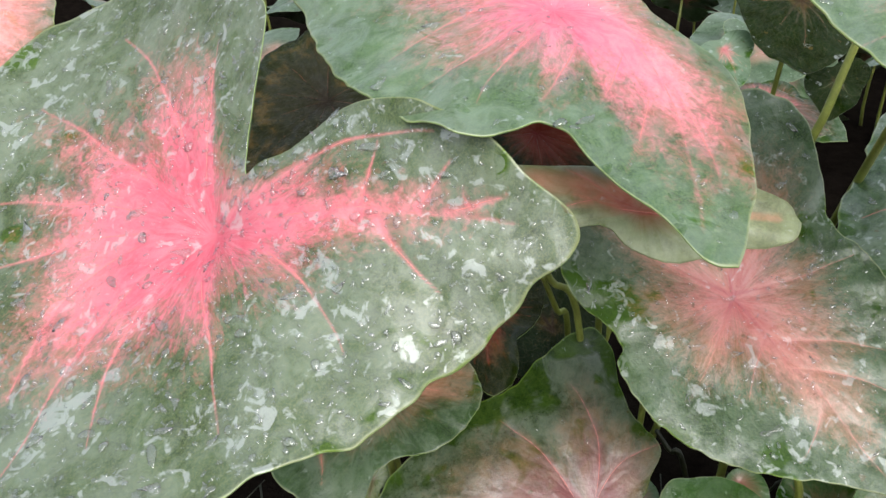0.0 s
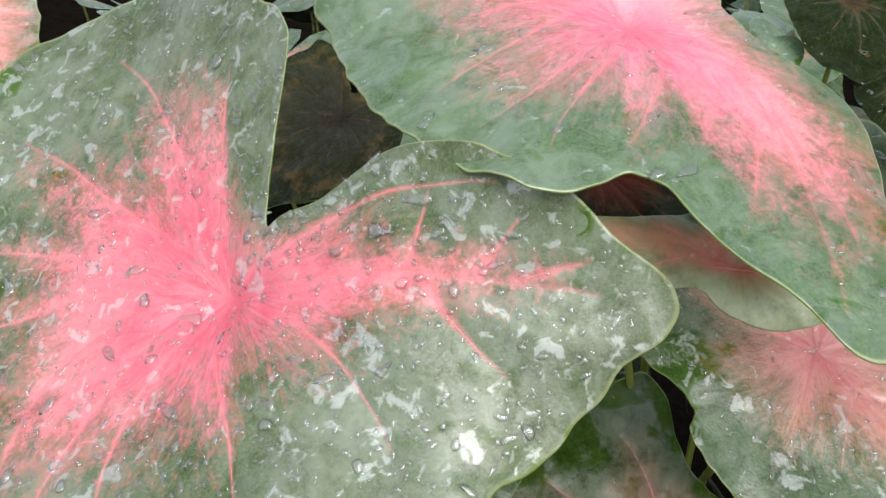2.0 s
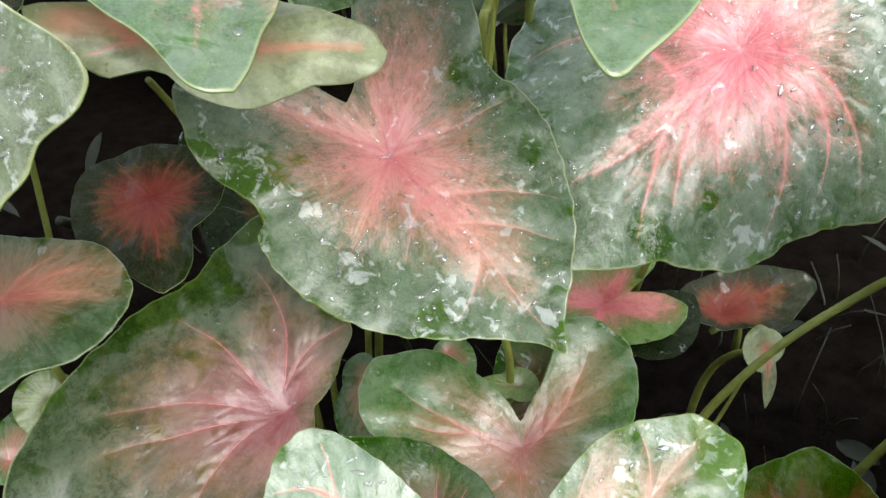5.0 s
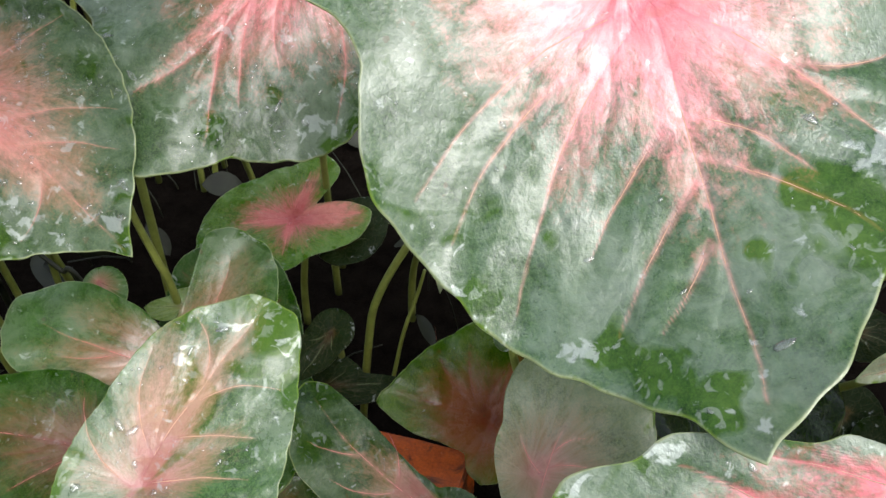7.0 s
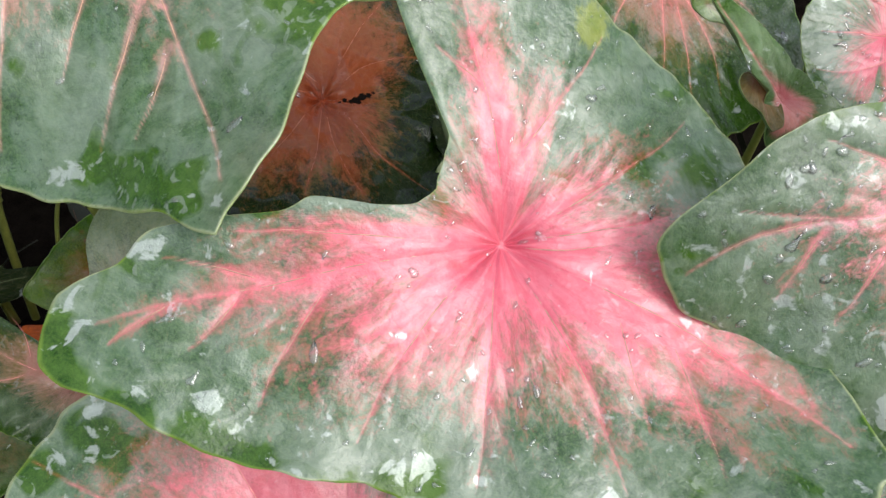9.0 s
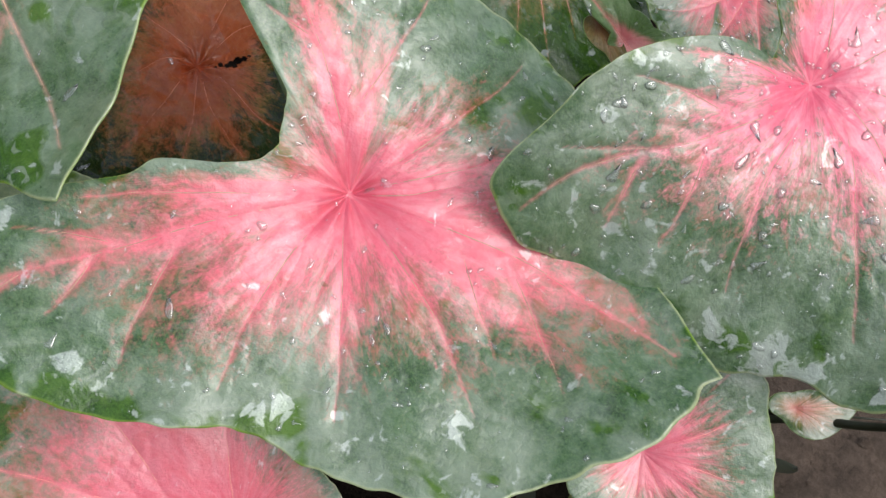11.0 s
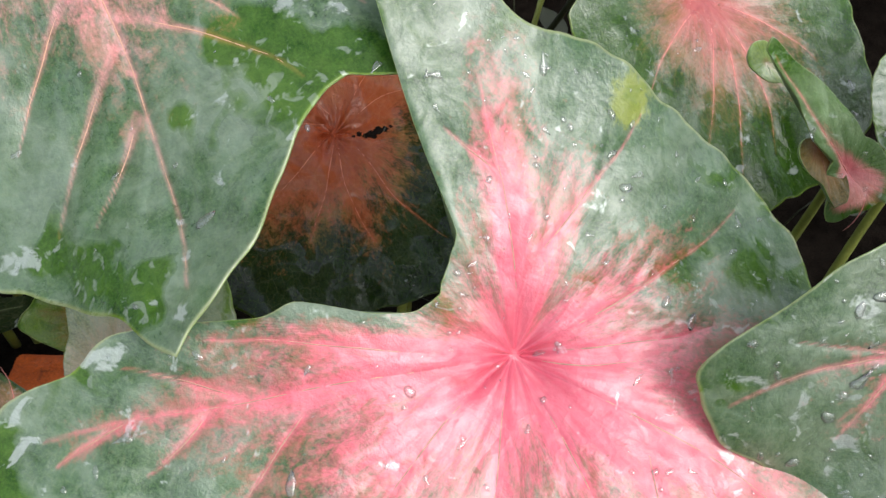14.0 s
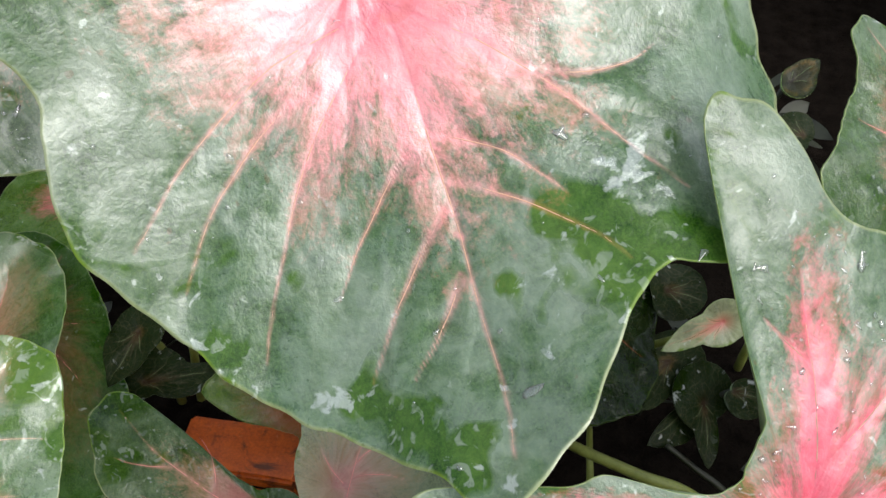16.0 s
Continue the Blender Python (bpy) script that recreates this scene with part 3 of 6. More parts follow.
                val += 2.5 * ((own - np.hypot(X, Y)) / np.maximum(rim, 0.08) - 0.09 - (self.even - reach))
            extra.append((key, val))
        grain = me.attributes.new("grain", "FLOAT_VECTOR", "POINT")
        flow = np.zeros((len(V), 3), np.float32)
        flow[: len(X), 0], flow[: len(X), 1] = np.hypot(X, Y) * 0.62, np.arctan2(Y, X) * 0.085
        grain.data.foreach_set("vector", flow.ravel())
        for key, val in [("reach", reach), ("vein", vein)] + extra:
            at = me.attributes.new(key, "FLOAT", "POINT")
            at.data.foreach_set("value", np.concatenate([val, fill]).astype(np.float32))
        return me

    def places(self, x, y):
        """Points and normals of the upper face at arrays of x, y."""
        e = 0.0015
        z = self.height(x, y)
        gx = (self.height(x + e, y) - self.height(x - e, y)) / (2 * e)
        gy = (self.height(x, y + e) - self.height(x, y - e)) / (2 * e)
        return [Vector((a, b, c)) for a, b, c in zip(x, y, z)], [Vector((-g, -h, 1)).normalized() for g, h in zip(gx, gy)]


def tube(path, radii, sides=10, cap=True):
    """A round stalk along a path of Vectors."""
    verts, faces = [], []
    up = Vector((0.3, 0.9, 0.2)).normalized()
    for i, p in enumerate(path):
        d = (path[min(i + 1, len(path) - 1)] - path[max(i - 1, 0)]).normalized()
        a = d.cross(up).normalized()
        b = d.cross(a)
        for s in range(sides):
            w = 6.28318 * s / sides
            verts.append(p + (a * math.cos(w) + b * math.sin(w)) * radii[i])
    for i in range(len(path) - 1):
        for s in range(sides):
            t = (s + 1) % sides
            faces.append((i * sides + s, i * sides + t, (i + 1) * sides + t, (i + 1) * sides + s))
    if cap:
        faces.append(tuple(range(sides))[::-1])
        faces.append(tuple((len(path) - 1) * sides + s for s in range(sides)))
    return verts, faces


def drop_mesh(name, flat, lean, seed, tail=0.0):
    rng = random.Random(seed)
    ph = rng.uniform(0, 6.28)
    rings, sides = 5, 12
    verts, faces = [], []
    for i in range(rings):
        a = i / (rings - 1) * math.pi * 0.5
        rr, zz = math.cos(a) ** 0.8 if i < rings - 1 else 0.0, math.sin(a) * flat
        if i == rings - 1:
            verts.append((lean * 0.2, 0, zz))
            break
        for s in range(sides):
            w = 6.28318 * s / sides
            wob = 1 + 0.16 * math.sin(2 * w + ph) + 0.10 * math.sin(3 * w + 2 * ph)
            run = max(0.0, math.cos(w)) ** 2 * tail
            verts.append((rr * wob * math.cos(w) * (1 + lean + run) + lean * 0.2, rr * wob * math.sin(w) * (1 - 0.16 * run), zz * (1 - 0.12 * run)))
    top = len(verts) - 1
    for i in range(rings - 2):
        for s in range(sides):
            t = (s + 1) % sides
            faces.append((i * sides + s, i * sides + t, (i + 1) * sides + t, (i + 1) * sides + s))
    for s in range(sides):
        faces.append(((rings - 2) * sides + s, (rings - 2) * sides + (s + 1) % sides, top))
    base = len(verts)
    verts.append((0, 0, -0.05))
    for s in range(sides):
        faces.append((base, (s + 1) % sides, s))
    me = mesh_from(name, verts, faces)
    me.materials.append(water)
    return me


DROPS = [drop_mesh("water_drop", 0.55, 0.0, 1), drop_mesh("water_drop", 0.5, 0.25, 2), drop_mesh("water_drop", 0.62, 0.1, 3), drop_mesh("water_drop", 0.42, 0.6, 4), drop_mesh("water_drop", 0.42, 0.1, 5, 2.4), drop_mesh("water_drop", 0.5, 0.0, 6), drop_mesh("water_drop", 0.35, 0.2, 7, 1.5)]


def caladium(label, at, shape, bend=(0, 0, 0, 0, 0), funnel=(0.012, 0.03), veins=None, top="rose", seed=1, fine=True,
             drops=0, foot=None, folds=(), ripple=0.0015, vein_mat=None, big=0.0026, spray=0, swell=0.0018, marks=None, crease=0.0, stem=None, heart=None):
    """One leaf with its petiole: an empty at the joint carries blade, main veins, petiole and the drops that lie on it."""
    thing = new("caladium_leaf")
    thing.matrix_world = at
    tagged(thing, label, "caladium leaf", "caladium leaves")
    if veins is None:
        veins = [(0, 0.94), (32, 0.9, 6), (-32, 0.9, -6), (68, 0.86, 8), (-68, 0.86, -8), (105, 0.85, 6), (-105, 0.85, -6), (145, 0.88), (-145, 0.88)]
    bl = Blade(shape, bend, funnel, veins, seed, ripple, folds, swell, marks, crease, heart, EVEN[top])
    me = bl.mesh("blade", 720 if fine else 132, 92 if fine else 36)
    for m in (TOP[top], RIMDARK if top in ("dim", "copper", "low_shade", "redlow", "gloss") else RIM, UNDER):
        me.materials.append(m)
    blade = new("blade", me)
    blade.parent = thing
    # main veins, proud of the furrow floor
    for pts, _ in bl.lines:
        keep = pts[2:] if fine else pts[2::2]
        zs = bl.height(keep[:, 0], keep[:, 1])
        path = [Vector((x, y, z - 0.0001)) for (x, y), z in zip(keep, zs)]
        w0 = 0.00045 if fine else 0.0004
        v, f = tube(path, [w0 * min(1.0, 0.35 + i / 4) * (1 - 0.8 * i / (len(path) - 1)) for i in range(len(path))], 6)
        part("vein", mesh_from("vein", v, f), [vein_mat or VEIN], blade)
    # petiole, down to the soil
    if foot is not None:
        inv = at.inverted()
        top_p = Vector((0, 0, -funnel[0] - 0.006))
        end = inv @ Vector(foot)
        down = at.to_3x3().inverted() @ Vector((0, 0, -1))
        path = []
        for i in range(13):
            s = i / 12
            h1 = top_p + (Vector((-0.02, 0, -0.03)) + down * 0.05) * 1.0
            h2 = end - down * 0.12
            path.append(top_p * (1 - s) ** 3 + h1 * 3 * s * (1 - s) ** 2 + h2 * 3 * s * s * (1 - s) + end * s ** 3)
        v, f = tube(path, [0.0026 + 0.0022 * i / 12 for i in range(13)])
        part("petiole", mesh_from("petiole", v, f), [stem or STEM], thing)
    # rain drops, and a fine spray between them
    rng = random.Random(seed * 17 + 3)
    spots = []
    while len(spots) < drops + spray:
        ang = rng.uniform(-180, 180)
        R = float(outline_at(shape, np.array([ang]))[0])
        s = math.sqrt(rng.random()) * 0.97
        if rng.random() < R / 0.2:
            spots.append((R * s * math.cos(radians(ang)), R * s * math.sin(radians(ang))))
    if spots:
        xy = np.array(spots)
        vs, fs = [], []
        for i, (place, nrm) in enumerate(zip(*bl.places(xy[:, 0], xy[:, 1]))):
            turn = nrm.to_track_quat("Z", "Y").to_matrix().to_4x4() @ Euler((0, 0, rng.uniform(0, 6.28))).to_matrix().to_4x4()
            kind = DROPS[rng.randrange(len(DROPS))]
            if i < drops:
                size = min(big, 0.0011 * (big / 0.0026) ** 0.6 * math.exp(rng.gauss(0.1, 0.62)))
                ob = new("water_drop", kind)
                ob.parent = blade
                ob.matrix_basis = Matrix.Translation(place) @ turn @ Matrix.Scale(size, 4)
            else:
                mt = Matrix.Translation(place) @ turn @ Matrix.Scale(0.00046 * math.exp(rng.uniform(0.0, 1.3)), 4)
                o = len(vs)
                vs += [mt @ v.co for v in kind.vertices]
                fs += [tuple(o + w for w in f.vertices) for f in kind.polygons]
        if vs:
            mist = part("drop_spray", mesh_from("drop_spray", vs, fs), [water], blade)
            tagged(mist, kind="stuff")
    return thing


# ---- the bed ----
def ground():
    n = 120
    xs = np.linspace(-1, 1, n)
    ax = np.sign(xs) * np.abs(xs) ** 3 * 400
    verts, faces = [], []
    for y in ax:
        for x in ax:
            near = math.exp(-(x * x + y * y) / 4)
            z = -0.09 + near * (0.018 * noise.noise(Vector((x * 9, y * 9, 0))) + 0.007 * noise.noise(Vector((x * 40, y * 40, 3))))
            verts.append((x + 0.4, y + 0.3, z))
    for j in range(n - 1):
        for i in range(n - 1):
            faces.append((j * n + i, j * n + i + 1, (j + 1) * n + i + 1, (j + 1) * n + i))
    me = mesh_from("ground", verts, faces)
    me.materials.append(SOILSHADE)
    tagged(new("ground", me), "wet garden soil under the plants, darkened in colour for shade", "ground", kind="structure")


ground()

# ---- the caladium leaves ----
caladium('large green leaf with pink heart, covered in raindrops', pose(-0.143, 0.429, 0.453, -24.3, 30.5, -158.8),
         [(-174, 5.0), (-167, 4.1), (-155, 5.8), (-150, 8.0), (-144, 13.3), (-131, 16.0), (-115, 20.2), (-97, 24.3), (-83, 25.9), (-67, 25.1), (-51, 22.4), (-41, 22.1), (-27, 21.0), (-12, 18.9), (-5, 20.9), (0, 21.6), (12, 19.6), (29, 18.8), (51, 18.2), (66, 16.8), (73, 16.3), (80, 15.7), (87, 16.0), (95, 16.7), (102, 16.9), (110, 17.1), (117, 18.0), (124, 18.9), (131, 20.1), (136, 22.0), (138, 22.3), (140, 22.0), (146, 19.6), (151, 18.1), (156, 16.6), (162, 14.7), (167, 12.8), (172, 10.7), (174, 8.6), (176, 6.9)],
         bend=(-0.15, 0.03, 1.23, 1.29, -0.31, -1.4, -1.82, 8.07, -0.67), top='rain', seed=11, drops=360, funnel=(0.016, 0.035), foot=(-0.05, 0.75, -0.09), big=0.0034, spray=2000, crease=0.0003, veins=[(0.2, -0.9, -14.4, 12.4, 0.2), (-3.7, 0.8, -13.9, 6.5, 0.9), (-7.9, 6.6, -11.3, 4.6, -0.0), (-10.6, 8.7, -13.7, 8.2, -0.0), (-11.8, 9.8, -14.9, 11.3, 0), (-8.7, 7.5, -9.1, 12.7, -0.2), (-1.3, 1.5, -3.1, 12.3, 1.1), (0.7, -0.7, 4.2, 12.2, -0.0), (3.2, 0.9, 10.5, 8.7, -1.5), (0.9, -1.0, 15.3, 7.6, -1.8), (1.1, -1.1, 14.5, 2.2, -3.3), (1.3, -1.1, 15.2, -8.8, -1.1), (0.7, -1.4, 12.8, -13.8, -0.9), (0.2, -2.2, 6.3, -18.8, -0.2), (0.1, -1.7, -1.4, -19.4, -1.6), (-0.2, -1.5, -7.1, -10.5, -0.1)], marks={'yellow': [(18.1, 7.3, 1.2, 0.9), (18.6, 4.8, 0.8, 0.7)], 'wet': [(5.7, -24.4, 1.7, 0.8), (5.4, -14.4, 0.8, 1), (11.5, -10.0, 0.8, 1), (-0.6, 15.7, 1.2, 0.8), (-2.7, 16.2, 0.9, 0.7), (18.0, 7.2, 1.3, 1.4), (18.8, 4.8, 0.9, 1.2)], 'film_glare': [(-5.1, 7.7, 0.9, 0.36), (-11.0, 13.8, 0.7, 0.315), (-4.7, 9.9, 0.7, 0.315), (-11.2, 15.1, 0.8, 0.36), (-13.8, 14.1, 0.6, 0.315), (-15.3, 14.9, 0.7, 0.36), (-8.4, 15.5, 0.6, 0.27), (-2.6, 9.3, 0.8, 0.27), (18.4, 6.2, 0.4, 1.3), (17.7, 7.1, 0.4, 1.3)]}, heart=[(-161, 3.5), (-127, 5.6), (-123, 10.0), (-113, 11.8), (-99, 13.2), (-87, 11.3), (-77, 12.7), (-69, 15.8), (-58, 13.0), (-51, 15.5), (-44, 13.0), (-36, 14.2), (-31, 12.1), (-20, 12.4), (-12, 13.7), (-1, 13.8), (12, 11.5), (21, 9.6), (41, 8.1), (65, 7.7), (80, 5.2), (114, 6.9), (129, 9.3), (142, 15.2), (150, 10.5), (160, 8.5), (177, 4.7)])
caladium('green leaf with bright pink centre and few raindrops', pose(0.065, 0.497, 0.575, 12.6, 21.5, -70.3),
         [(-165, 12.2), (-151, 16.5), (-140, 18.7), (-129, 18.3), (-120, 16.3), (-104, 14.5), (-87, 13.4), (-73, 12.9), (-53, 13.1), (-42, 13.4), (-37, 13.0), (-33, 12.4), (-26, 11.4), (-20, 12.3), (-16, 14.1), (-10, 16.5), (-6, 18.6), (-4, 20.4), (-2, 20.9), (0, 21.0), (4, 19.6), (11, 17.3), (19, 15.0), (30, 12.5), (39, 10.1), (45, 7.5), (57, 5.4), (75, 4.6), (104, 6.2), (122, 8.2), (142, 8.0), (152, 4.8), (174, 3.7), (179, 8.0)],
         bend=(-0.02, -0.01, 0.63, -1.57, -1.01, -3.07, -0.43, 0.06, 1.31), top='pink', seed=12, drops=40, funnel=(0.012, 0.03), big=0.003, spray=140, veins=[(-0.4, 1.4, 18.9, -0.7, 2.0), (8.9, 1.7, 14.6, -2.5, 0.3), (5.8, 1.8, 9.8, -1.6, 0.1), (-0.5, -0.5, 4.4, -9.6, 0.5), (-1.4, -1.3, 0.7, -10.6, -0.2), (3.9, -0.0, 8.7, -4.5, 0.2), (1.7, -0.9, 7.4, -7.6, -0.3), (8.7, 3.0, 16.6, 1.7, 0.2), (-2.2, -1.3, -4.0, -8.1, 0.1)], heart=[(-118, 8.5), (-97, 5.9), (-84, 7.2), (-63, 6.7), (-47, 5.9), (-31, 6.1), (-26, 8.5), (-10, 6.8), (-4, 12.4), (6, 13.7), (11, 16.0), (23, 12.6), (34, 8.5), (48, 5.4), (72, 4.6)])
caladium('green leaf with soft rose centre and wet pointed tip', pose(0.213, 0.503, 0.359, 29.5, 30.5, -52.2),
         [(-179, 4.5), (-171, 6.2), (-169, 7.6), (-161, 10.2), (-153, 13.1), (-145, 14.0), (-133, 13.0), (-121, 11.8), (-112, 10.2), (-102, 9.3), (-97, 9.4), (-93, 10.2), (-78, 10.8), (-55, 11.5), (-37, 12.2), (-29, 12.6), (-13, 13.8), (-3, 15.9), (0, 17.3), (5, 15.8), (14, 14.4), (28, 13.0), (44, 11.7), (67, 10.4), (77, 9.9), (90, 9.1), (96, 9.2), (105, 10.5), (116, 12.8), (122, 14.6), (130, 15.8), (137, 16.2), (144, 15.4), (150, 13.6), (154, 10.9), (162, 6.8), (170, 5.0)],
         bend=(-0.09, -0.05, 0.71, 0.25, 0.44), top='rose', seed=13, drops=150, funnel=(0.011, 0.03), foot=(0.22, 0.7, -0.09), spray=260, crease=0.0003, vein_mat=VEINROSE, veins=[(-0.5, 0.1, 16.9, 0.0, 0.2), (-0.5, 0.1, -9.3, -4.9, 0.4), (-0.2, 0.1, 3.5, -6.0, 0.1), (-0.4, 0.3, 2.1, 8.9, -0.3), (-0.6, 0.2, -6.1, 5.8, 0.6), (3.4, 0.1, 6.4, -3.9, -0.2), (6.3, 0.1, 11.4, 4.6, 0.4), (9.1, 0.1, 11.5, -3.9, 0.3), (4.1, 0.2, 9.4, 6.5, 0.6)], marks={'wet': [(-5.1, -7.9, 2.2, 0.9), (-2.5, -6.8, 1.6, 0.8), (5.4, -10.1, 1.3, 0.9), (10.8, -5.4, 1.3, 0.8), (-3.4, -9.1, 1.6, 0.8), (-1.1, 6.9, 1.4, 0.7), (16.2, 0.4, 0.7, 0.6)], 'film_glare': [(0.1, -6.8, 0.9, 0.77), (4.4, -6.6, 1.2, 0.7), (10.2, -2.6, 1.2, 0.5), (12.5, -2.3, 1.0, 0.55), (13.4, 0.6, 0.9, 0.5), (15.1, 0.6, 0.6, 0.6), (4.7, -2.0, 0.5, 0.9), (0.7, -5.7, 0.8, 0.6)]}, heart=[(-157, 7.1), (-151, 9.4), (-144, 7.0), (-138, 5.4), (-117, 5.8), (-102, 5.2), (-79, 4.5), (-60, 6.2), (-40, 4.7), (-20, 5.4), (0, 11.1), (9, 10.4), (23, 7.2), (40, 6.6), (64, 5.2), (85, 5.7), (94, 4.3), (113, 6.9), (121, 8.9), (153, 7.6), (166, 4.0)])
caladium('dark glossy leaf with dull pink heart, low down', pose(0.127, 0.467, 0.173, -21.6, 22.2, -145.4),
         [(-175, 7.7), (-154, 8.8), (-143, 11.2), (-139, 14.5), (-132, 16.5), (-116, 14.6), (-98, 12.9), (-78, 14.2), (-62, 15.8), (-51, 17.4), (-42, 18.6), (-32, 20.2), (-20, 19.4), (-5, 16.5), (9, 12.4), (29, 7.6), (61, 3.8), (131, 1.9), (176, 5.3)],
         top='dusk', seed=14, drops=12, foot=(0.15, 0.6, -0.09), veins=[(0.9, -0.7, 0.7, -11.1, -0.8), (0.6, -0.7, -6.0, -9.6, -1.6), (1.2, -0.7, 9.1, -9.6, -0.8), (0.5, -0.5, -8.0, -1.0, 1.2), (1.5, -0.4, 10.0, 0.3, -0.8), (1.3, -0.5, 11.0, -7.3, -0.3)], marks={'wet': [(-3.3, -13.2, 2.3, 1.1), (-9.3, -13.1, 2.3, 1.1), (-11.5, -9.2, 2.3, 1.0), (0.5, -14.0, 1.7, 0.8)]}, heart=[(-172, 5.9), (-152, 6.2), (-140, 5.8), (-129, 8.1), (-119, 7.4), (-97, 4.0), (-87, 7.9), (-70, 8.8), (-56, 10.5), (-38, 9.5), (-25, 9.9), (-4, 8.4), (145, 2.0), (171, 3.4)])
caladium('green leaf with pink heart, half hidden behind others', pose(0.458, 0.512, 0.418, -1.9, 37.2, -113.6),
         [(-164, 7.1), (-140, 13.3), (-131, 17.1), (-115, 16.0), (-103, 15.2), (-88, 16.0), (-79, 16.2), (-67, 15.1), (-44, 16.4), (-29, 19.8), (-23, 18.4), (-12, 15.9), (-2, 15.4), (7, 15.0), (17, 13.8), (26, 13.0), (38, 13.2), (57, 14.9), (71, 14.4), (86, 12.3), (102, 10.2), (125, 8.8), (156, 7.6), (177, 4.4)],
         bend=(-0.18, 0.02, -0.63, -2.88, -1.35), top='streak', seed=15, drops=90, foot=(0.5, 0.7, -0.09), spray=220, veins=[(1.6, -0.7, 11.6, -9.9, 0.6), (5.9, -4.3, 14.8, -5.5, -0.0), (1.4, 0.5, 9.1, -0.6, -0.8), (0.9, 1.2, 12.2, 3.4, 1.5), (0.1, 2.3, 8.3, 9.6, 1.9), (4.5, -2.5, 11.8, -3.1, -0.3), (2.0, 4.8, 9.1, 6.3, 1.1), (3.4, -3.7, 1.6, -14.4, -2.5)], marks={'wet': [(14.0, -4.8, 1.6, 0.9), (10.9, -0.7, 0.9, 0.9), (14.0, 3.4, 1.2, 0.7)], 'film_glare': [(12.7, 1.8, 0.7, 1.1)]}, heart=[(-87, 8.6), (-83, 6.9), (-71, 6.2), (-60, 8.1), (-55, 7.5), (-45, 7.5), (-41, 11.8), (-33, 8.9), (-23, 9.4), (-5, 8.3), (5, 7.7), (14, 6.6), (24, 8.0), (38, 5.9), (51, 7.1), (61, 8.1), (78, 5.9)])
caladium('very large pale leaf with pink heart and wet tip', pose(0.572, 0.267, 0.466, 14.9, 27.9, -102.5),
         [(-100, 13.0), (-94, 15.5), (-90, 17.0), (-85, 16.4), (-81, 14.1), (-78, 13.8), (-70, 14.6), (-67, 15.3), (-61, 16.5), (-54, 17.3), (-48, 17.5), (-41, 18.0), (-31, 19.0), (-22, 19.7), (-13, 20.7), (-6, 22.0), (-3, 23.2), (0, 24.3), (2, 23.5), (6, 22.7), (12, 21.3), (19, 19.6), (25, 18.5), (31, 18.5), (33, 19.3), (36, 20.4), (57, 20.1), (63, 20.1), (69, 18.8), (77, 18.4), (84, 17.5), (91, 14.6), (94, 10.3), (96, 6.5), (98, 1.9), (154, 1.5)],
         bend=(-0.56, -0.07, 1.36, 1.44, 0.86, 2.04, 3.2, -7.83, -10.87), top='big', seed=16, drops=16, foot=(0.62, 0.45, -0.09), swell=0.002, crease=0.0008, spray=40, vein_mat=VEINPALE, veins=[(1.7, 0.9, 21.8, 0.8, 0.4), (1.7, 0.9, 14.8, -9.0, -0.9), (1.7, 0.9, 9.1, -12.6, -1.4), (4.4, -3.4, 11.2, -11.2, -1.0), (8.1, -0.2, 13.2, -4.8, -0.2), (10.8, 1.0, 17.2, -4.2, -0.4), (13.9, 0.8, 17.6, -2.3, 0.1), (1.7, 0.9, 12.9, 11.3, 0.9), (7.5, 1.1, 11.7, 6.3, 0.6), (9.6, 1.4, 15.3, 7.9, 0.6), (6.3, 7.0, 6.1, 12.0, -0.6)], marks={'wet': [(10.4, 4.4, 1.0, 0.8), (12.1, 5.6, 1.5, 1.1), (13.2, 7.4, 1.6, 1.2), (14.9, 9.6, 1.6, 1.2), (16.0, 11.0, 1.3, 1.1), (15.3, 7.6, 1.3, 1.0), (10.4, 11.3, 0.8, 0.9), (13.7, -11.1, 1.0, 0.9), (15.7, -11.0, 0.9, 0.9), (9.4, -14.9, 0.8, 0.8), (11.7, -6.6, 0.6, 0.9), (11.2, -0.7, 0.5, 0.7), (14.8, 2.6, 0.6, 0.8), (17.8, -4.9, 0.9, 0.9), (19.2, -2.7, 1.2, 1.0), (20.9, -0.5, 1.0, 0.9), (22.3, -0.4, 0.7, 0.7)], 'film_glare': [(17.5, -6.0, 0.4, 1.3), (17.8, -5.6, 0.3, 1.0), (22.7, 0.5, 0.6, 1.0), (11.0, 8.1, 0.9, 0.8), (11.9, 9.1, 0.9, 1.0), (12.8, 10.2, 0.8, 1.0), (10.2, 10.2, 0.8, 0.6), (13.3, -11.5, 0.5, 0.6), (15.7, -10.4, 0.6, 0.6)]}, heart=[(-76, 8.7), (-64, 8.6), (-54, 7.3), (-37, 7.3), (-31, 9.7), (-23, 9.2), (-18, 8.2), (-6, 8.9), (2, 11.7), (8, 10.9), (17, 11.1), (22, 8.9), (27, 10.7), (32, 9.5), (44, 11.0), (49, 9.8), (56, 9.2)])
